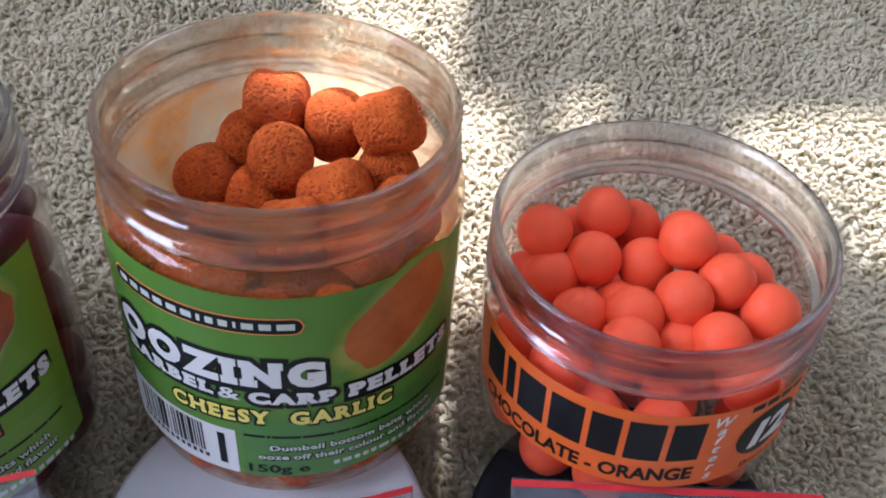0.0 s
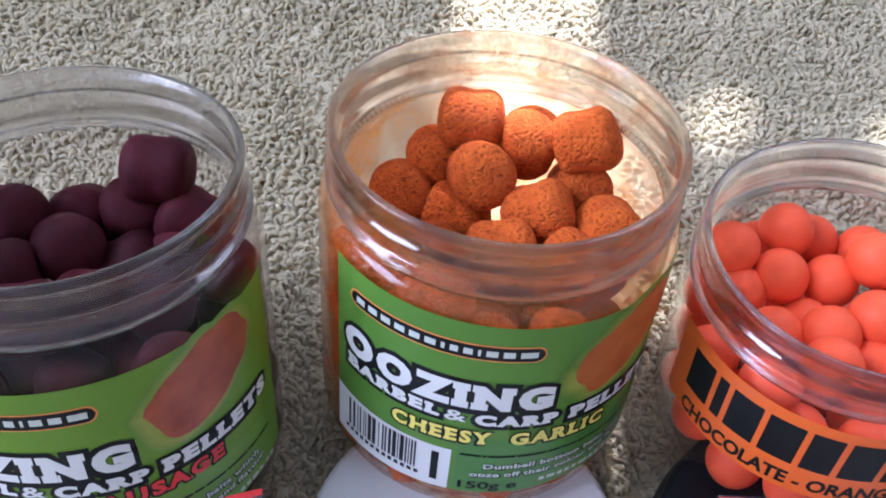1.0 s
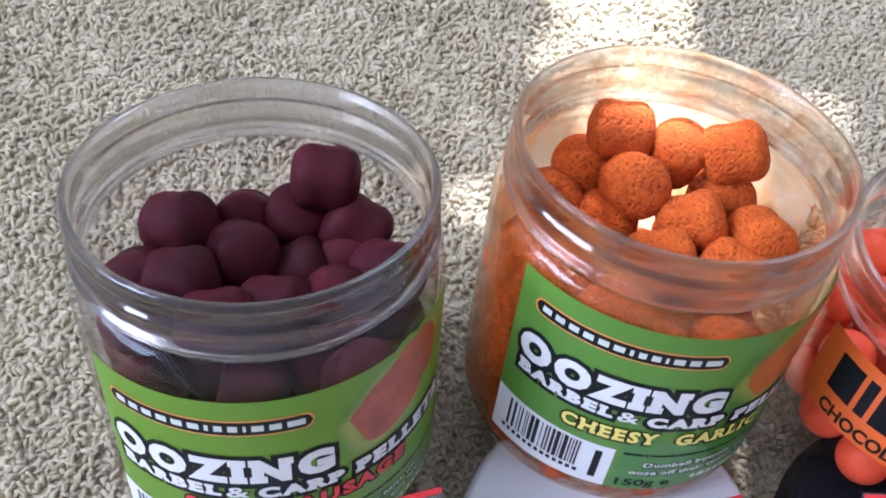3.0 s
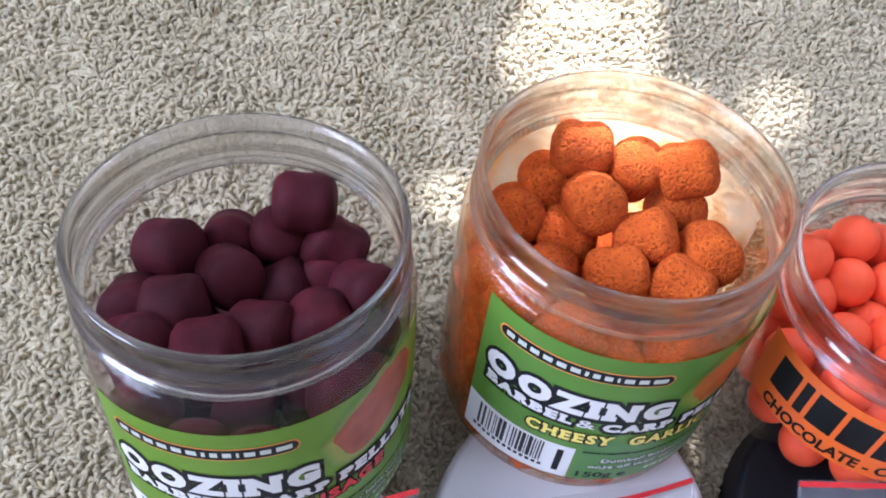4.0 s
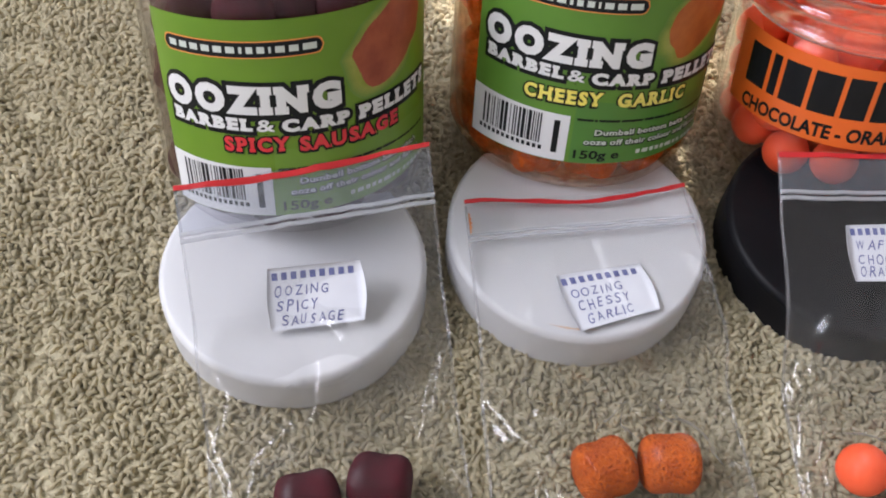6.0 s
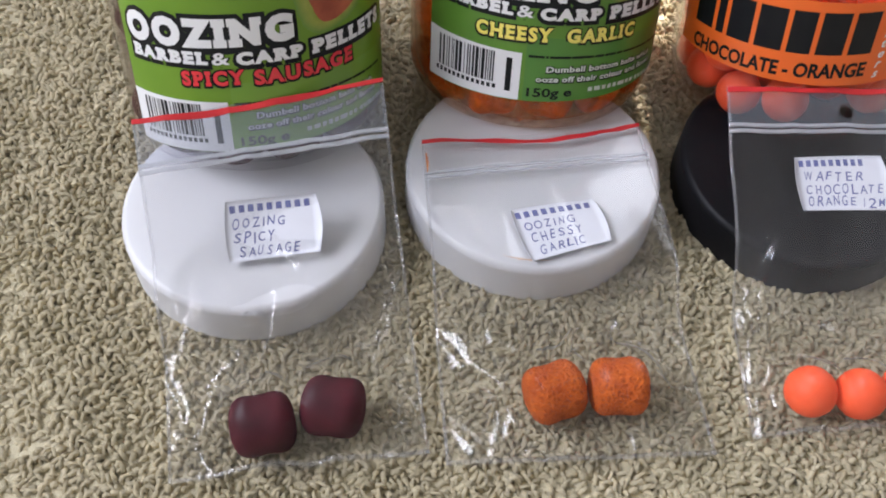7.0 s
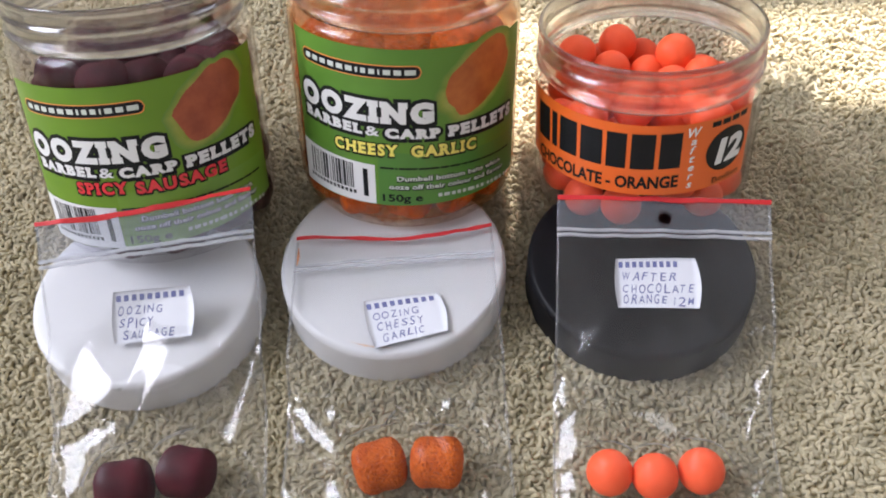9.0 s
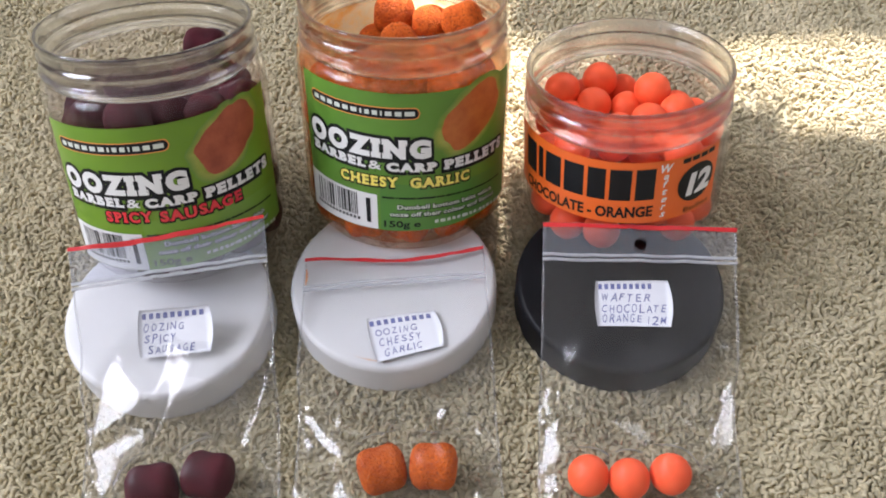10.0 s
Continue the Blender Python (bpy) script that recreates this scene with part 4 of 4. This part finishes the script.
    if stain_at:
        n, verts, faces = 14, [], []
        for i in range(n + 1):
            v = stain_at[0] + (stain_at[1] - stain_at[0]) * i / n
            wide = 0.012 * math.sin(math.pi * (0.1 + 0.85 * i / n)) * (0.7 + 0.5 * math.sin(i * 2.1))
            for du, up in ((0.012, 0.02), (0.014 + abs(wide), 0.02)):
                x, y, z = place(du, v, 1.0)
                verts.append((x, y, z + up))
            if i:
                faces.append((2 * i - 2, 2 * i - 1, 2 * i + 1, 2 * i))
        link_mesh("stain", verts, faces, DUST, bag, "thin orange dust stain on the edge")

    for u0, name in ((0.0, "side_seam"), (1.0, "side_seam"), (None, "bottom_seam")):
        n, verts, faces = 70, [], []
        for i in range(n + 1):
            t = i / n
            a = place(t, 1.0, 0.5) if u0 is None else place(u0, t, 0.5)
            b = place(t, 0.988, 0.5) if u0 is None else place(u0 + (0.012 if u0 < 0.5 else -0.012), t, 0.5)
            for p, up in ((a, 0.0), (b, 0.01), (b, 0.035), (a, 0.025)):
                verts.append((p[0], p[1], p[2] + up))
            if i:
                k = (i - 1) * 4
                for j in range(4):
                    faces.append((k + j, k + (j + 1) % 4, k + 4 + (j + 1) % 4, k + 4 + j))
        link_mesh(name, verts, faces, SEAM, bag, "welded film edge")

    ribbon("seal_strip", 0.012, 0.014, 0.02, RED, "red strip along the mouth", strip_line)
    ribbon("zip_ridge", 0.118, 0.008, 0.05, ZIP, "clear zip ridge")
    ribbon("zip_ridge", 0.135, 0.008, 0.05, ZIP, "clear zip ridge")
    return bag


zip_bag([(-9.90, -0.40, 0), (-3.93, 0.66, 0), (-3.17, -7.63, 0), (-9.0, -8.03, 0)],
        [(0.0, 3.58), (0.2, 2.45), (0.33, 1.62), (0.47, 1.34), (0.56, 0.75), (0.66, 0.30), (1.0, 0.15)],
        [(-6.92, -6.9, 1.2, 1.62), (-5.33, -6.54, 1.2, 1.62)], 1.7, lambda u: -0.01 + 0.012 * math.sin(u * 4), None,
        "clear zip bag holding two purple pellets and a note",
        creases=[(-6.3, -3.3, -6.6, -4.6)], slope=(0.21, 0.21), facets=[
            (0.199, 0.413, 0.278, 0.537, 0.122, 0.61), (0.01, 0.607, 0.121, 0.635, 0.115, 0.841), (0.115, 0.628, 0.334, 0.677, 0.316, 0.897),
            (0.06, 0.62, 0.27, 0.70, 0.13, 0.90), (0.165, 0.42, 0.33, 0.57, 0.10, 0.64),
            (0.52, 0.433, 0.552, 0.51, 0.456, 0.6), (0.985, 0.486, 0.967, 0.61, 0.81, 0.798), (0.862, 0.941, 0.985, 0.969, 0.914, 0.995), (0.468, 0.388, 0.48, 0.435, 0.432, 0.466)])
zip_bag([(-2.96, 0.58, 0), (3.02, 1.10, 0), (3.41, -8.0, 0), (-2.82, -7.92, 0)],
        [(0.0, 1.27), (0.44, 1.24), (0.49, 1.12), (0.58, 0.40), (0.66, 0.18), (1.0, 0.12)],
        [(-0.2, -6.42, 1.2, 1.62), (1.32, -6.36, 1.2, 1.62)], 4.2, lambda u: 0.022 * math.sin((u - 0.3) * 5), None,
        "clear zip bag holding two orange pellets and a note", (0.035, 0.11), flap=False, slope=(0.40, 0.20), facets=[
            (0.059, 0.619, 0.142, 0.684, 0.069, 0.702), (0.14, 0.704, 0.33, 0.829, 0.309, 0.853), (0.33, 0.833, 0.296, 0.856, 0.172, 0.995), (0.204, 0.872, 0.231, 0.873, 0.176, 0.995),
            (0.35, 0.975, 0.489, 0.95, 0.436, 0.995), (0.697, 0.86, 0.745, 0.99, 0.708, 0.99), (0.845, 0.887, 0.899, 0.941, 0.874, 0.995)])
zip_bag([(4.90, 0.72, 0), (10.95, 0.35, 0), (10.3, -7.6, 0), (4.34, -7.64, 0)],
        [(0.0, 3.05), (0.12, 2.62), (0.2, 2.30), (0.38, 1.86), (0.50, 1.34), (0.57, 0.75), (0.66, 0.26), (1.0, 0.12)],
        [(5.85, -6.7, 0.9, 1.5), (7.03, -6.82, 0.9, 1.5), (8.25, -6.7, 0.9, 1.5)], 8.8, lambda u: 0.0, (0.505, 0.070, 0.20),
        "clear zip bag holding three orange balls and a note",
        slope=(0.55, 0.20), facets=[
            (0.045, 0.589, 0.084, 0.642, 0.051, 0.647), (0.018, 0.732, 0.08, 0.705, 0.016, 0.877), (0.08, 0.705, 0.087, 0.805, 0.016, 0.877),
            (0.01, 0.892, 0.175, 0.883, 0.01, 0.958), (0.01, 0.973, 0.04, 0.97, 0.02, 0.995), (0.962, 0.605, 0.945, 0.777, 0.853, 0.79)])

for k, (x, y, ax, rz) in enumerate(((-6.92, -6.9, 90, 100), (-5.33, -6.54, 90, 80))):
    put_bait("pellet", PURPLES, k, pose(x * 0.01, y * 0.01, 0.0062, ax, 0, rz), "dark purple dumb-bell pellet inside a clear bag", "bagged purple pellets")
for k, (x, y, ax, rz) in enumerate(((-0.2, -6.42, 90, 105), (1.32, -6.36, 90, 88))):
    put_bait("pellet", ORANGES, k + 1, pose(x * 0.01, y * 0.01, 0.0062, ax, 0, rz), "rough orange dumb-bell pellet inside a clear bag", "bagged orange pellets")
for k, (x, y) in enumerate(((5.85, -6.7), (7.03, -6.82), (8.25, -6.7))):
    put_bait("bait_ball", BALLS, k, pose(x * 0.01, y * 0.01, 0.0058, 30 * k, 20, 50 * k), "matt orange bait ball inside a clear bag", "bagged orange balls")


def paper_note(tl, tr, br, bl, lines, label):
    """A cut scrap of paper with lines of blue handwriting; None stands for a line of plain bars."""
    tl, tr, br, bl = [Vector(p) for p in (tl, tr, br, bl)]
    pen = random.Random(int(tl.x * 10))
    normal = ((tr - tl).cross(tl - bl)).normalized()

    def at(u, v, up=0.0):
        p = (tl * (1 - u) + tr * u) * (1 - v) + (bl * (1 - u) + br * u) * v
        return p + normal * (up + 0.03 * math.sin(u * 3.1) * (1 - 0.4 * v))

    pts, faces = grid(16, 12)
    def shape(u, v):
        return u + (0.05 * math.sin(v * math.pi) if u > 0.99 else 0) - (0.03 * math.sin(v * 3) if u < 0.01 else 0)
    top = [tuple(at(shape(u, v), v, 0.02)) for u, v in pts]
    low = [tuple(at(shape(u, v), v, 0.0)) for u, v in pts]
    n = len(pts)
    rim = [i for i in range(17)] + [17 * j + 16 for j in range(1, 13)] + [17 * 12 + i for i in range(15, -1, -1)] + [17 * j for j in range(11, 0, -1)]
    all_faces = faces + [tuple(n + i for i in reversed(f)) for f in faces] + [(a, b, n + b, n + a) for a, b in zip(rim, rim[1:] + rim[:1])]
    note = link_mesh("paper_note", top + low, all_faces, PAPER)
    tagged(note, label, "paper note", "handwritten notes")
    for k, (text, u0, u1, v, h) in enumerate(lines):
        if text is None:
            verts, fs, x = [], [], u0
            n_bars = 9
            w = (u1 - u0) / n_bars
            for i in range(n_bars):
                b = len(verts)
                verts += [tuple(at(x + du * w * 0.60, v + dv * h, 0.028)) for du, dv in ((0, 0.5), (1, 0.5), (1, -0.5), (0, -0.5))]
                fs.append((b, b + 1, b + 2, b + 3))
                x += w
            tagged(link_mesh("handwriting", verts, fs, BLUE_INK, note, "", smooth=False), kind="stuff")
        else:
            pts2, fs = [], []
            share = [0.45 if ch in "I1" else 1.0 for ch in text]
            for i, ch in enumerate(text):
                cell = share[i] * (u1 - u0) / sum(share)
                g, f1 = glyphs(ch, 0.004, pen.uniform(0.05, 0.35))
                fill_share = 0.5 if ch in "I1" else pen.uniform(0.66, 0.84)
                x0 = u0 + sum(share[:i]) * (u1 - u0) / sum(share) + cell * (1 - fill_share) / 2
                high, drop, spin = h * pen.uniform(0.88, 1.15), pen.uniform(-0.015, 0.015), pen.uniform(-0.08, 0.08)
                fs += [tuple(len(pts2) + q for q in f) for f in f1]
                pts2 += [(x, y + drop + spin * (x - x0)) for x, y in fitted(g, x0, x0 + cell * fill_share, high)]
            link_mesh("handwriting", [tuple(at(x, v - y, 0.028)) for x, y in pts2], fs, BLUE_INK, note, "blue pen capitals", smooth=False)


paper_note((-7.88, -1.70, 2.13), (-5.69, -1.57, 2.21), (-5.61, -2.80, 1.48), (-7.79, -2.98, 1.37),
           [(None, 0.04, 0.97, 0.14, 0.12), ("OOZING", 0.04, 0.66, 0.38, 0.175), ("SPICY", 0.05, 0.54, 0.62, 0.175), ("SAUSAGE", 0.10, 0.80, 0.85, 0.175)],
           "white paper scrap with blue handwriting inside a clear bag")
paper_note((-0.80, -1.63, 1.29), (1.36, -1.36, 1.29), (1.64, -2.68, 1.29), (-0.39, -3.22, 1.29),
           [(None, 0.02, 0.97, 0.14, 0.12), ("OOZING", 0.06, 0.70, 0.37, 0.175), ("CHESSY", 0.08, 0.74, 0.60, 0.175), ("GARLIC", 0.12, 0.72, 0.83, 0.175)],
           "white paper scrap with blue handwriting over the white lid")
paper_note((6.47, -1.02, 2.30), (8.71, -1.05, 2.30), (8.65, -2.54, 1.97), (6.43, -2.46, 1.97),
           [(None, 0.03, 0.80, 0.13, 0.12), ("WAFTER", 0.06, 0.75, 0.37, 0.175), ("CHOCOLATE", 0.05, 0.97, 0.61, 0.175), ("ORANGE", 0.05, 0.62, 0.83, 0.175), ("12M", 0.67, 0.96, 0.87, 0.17)],
           "white paper scrap with blue handwriting over the black lid")
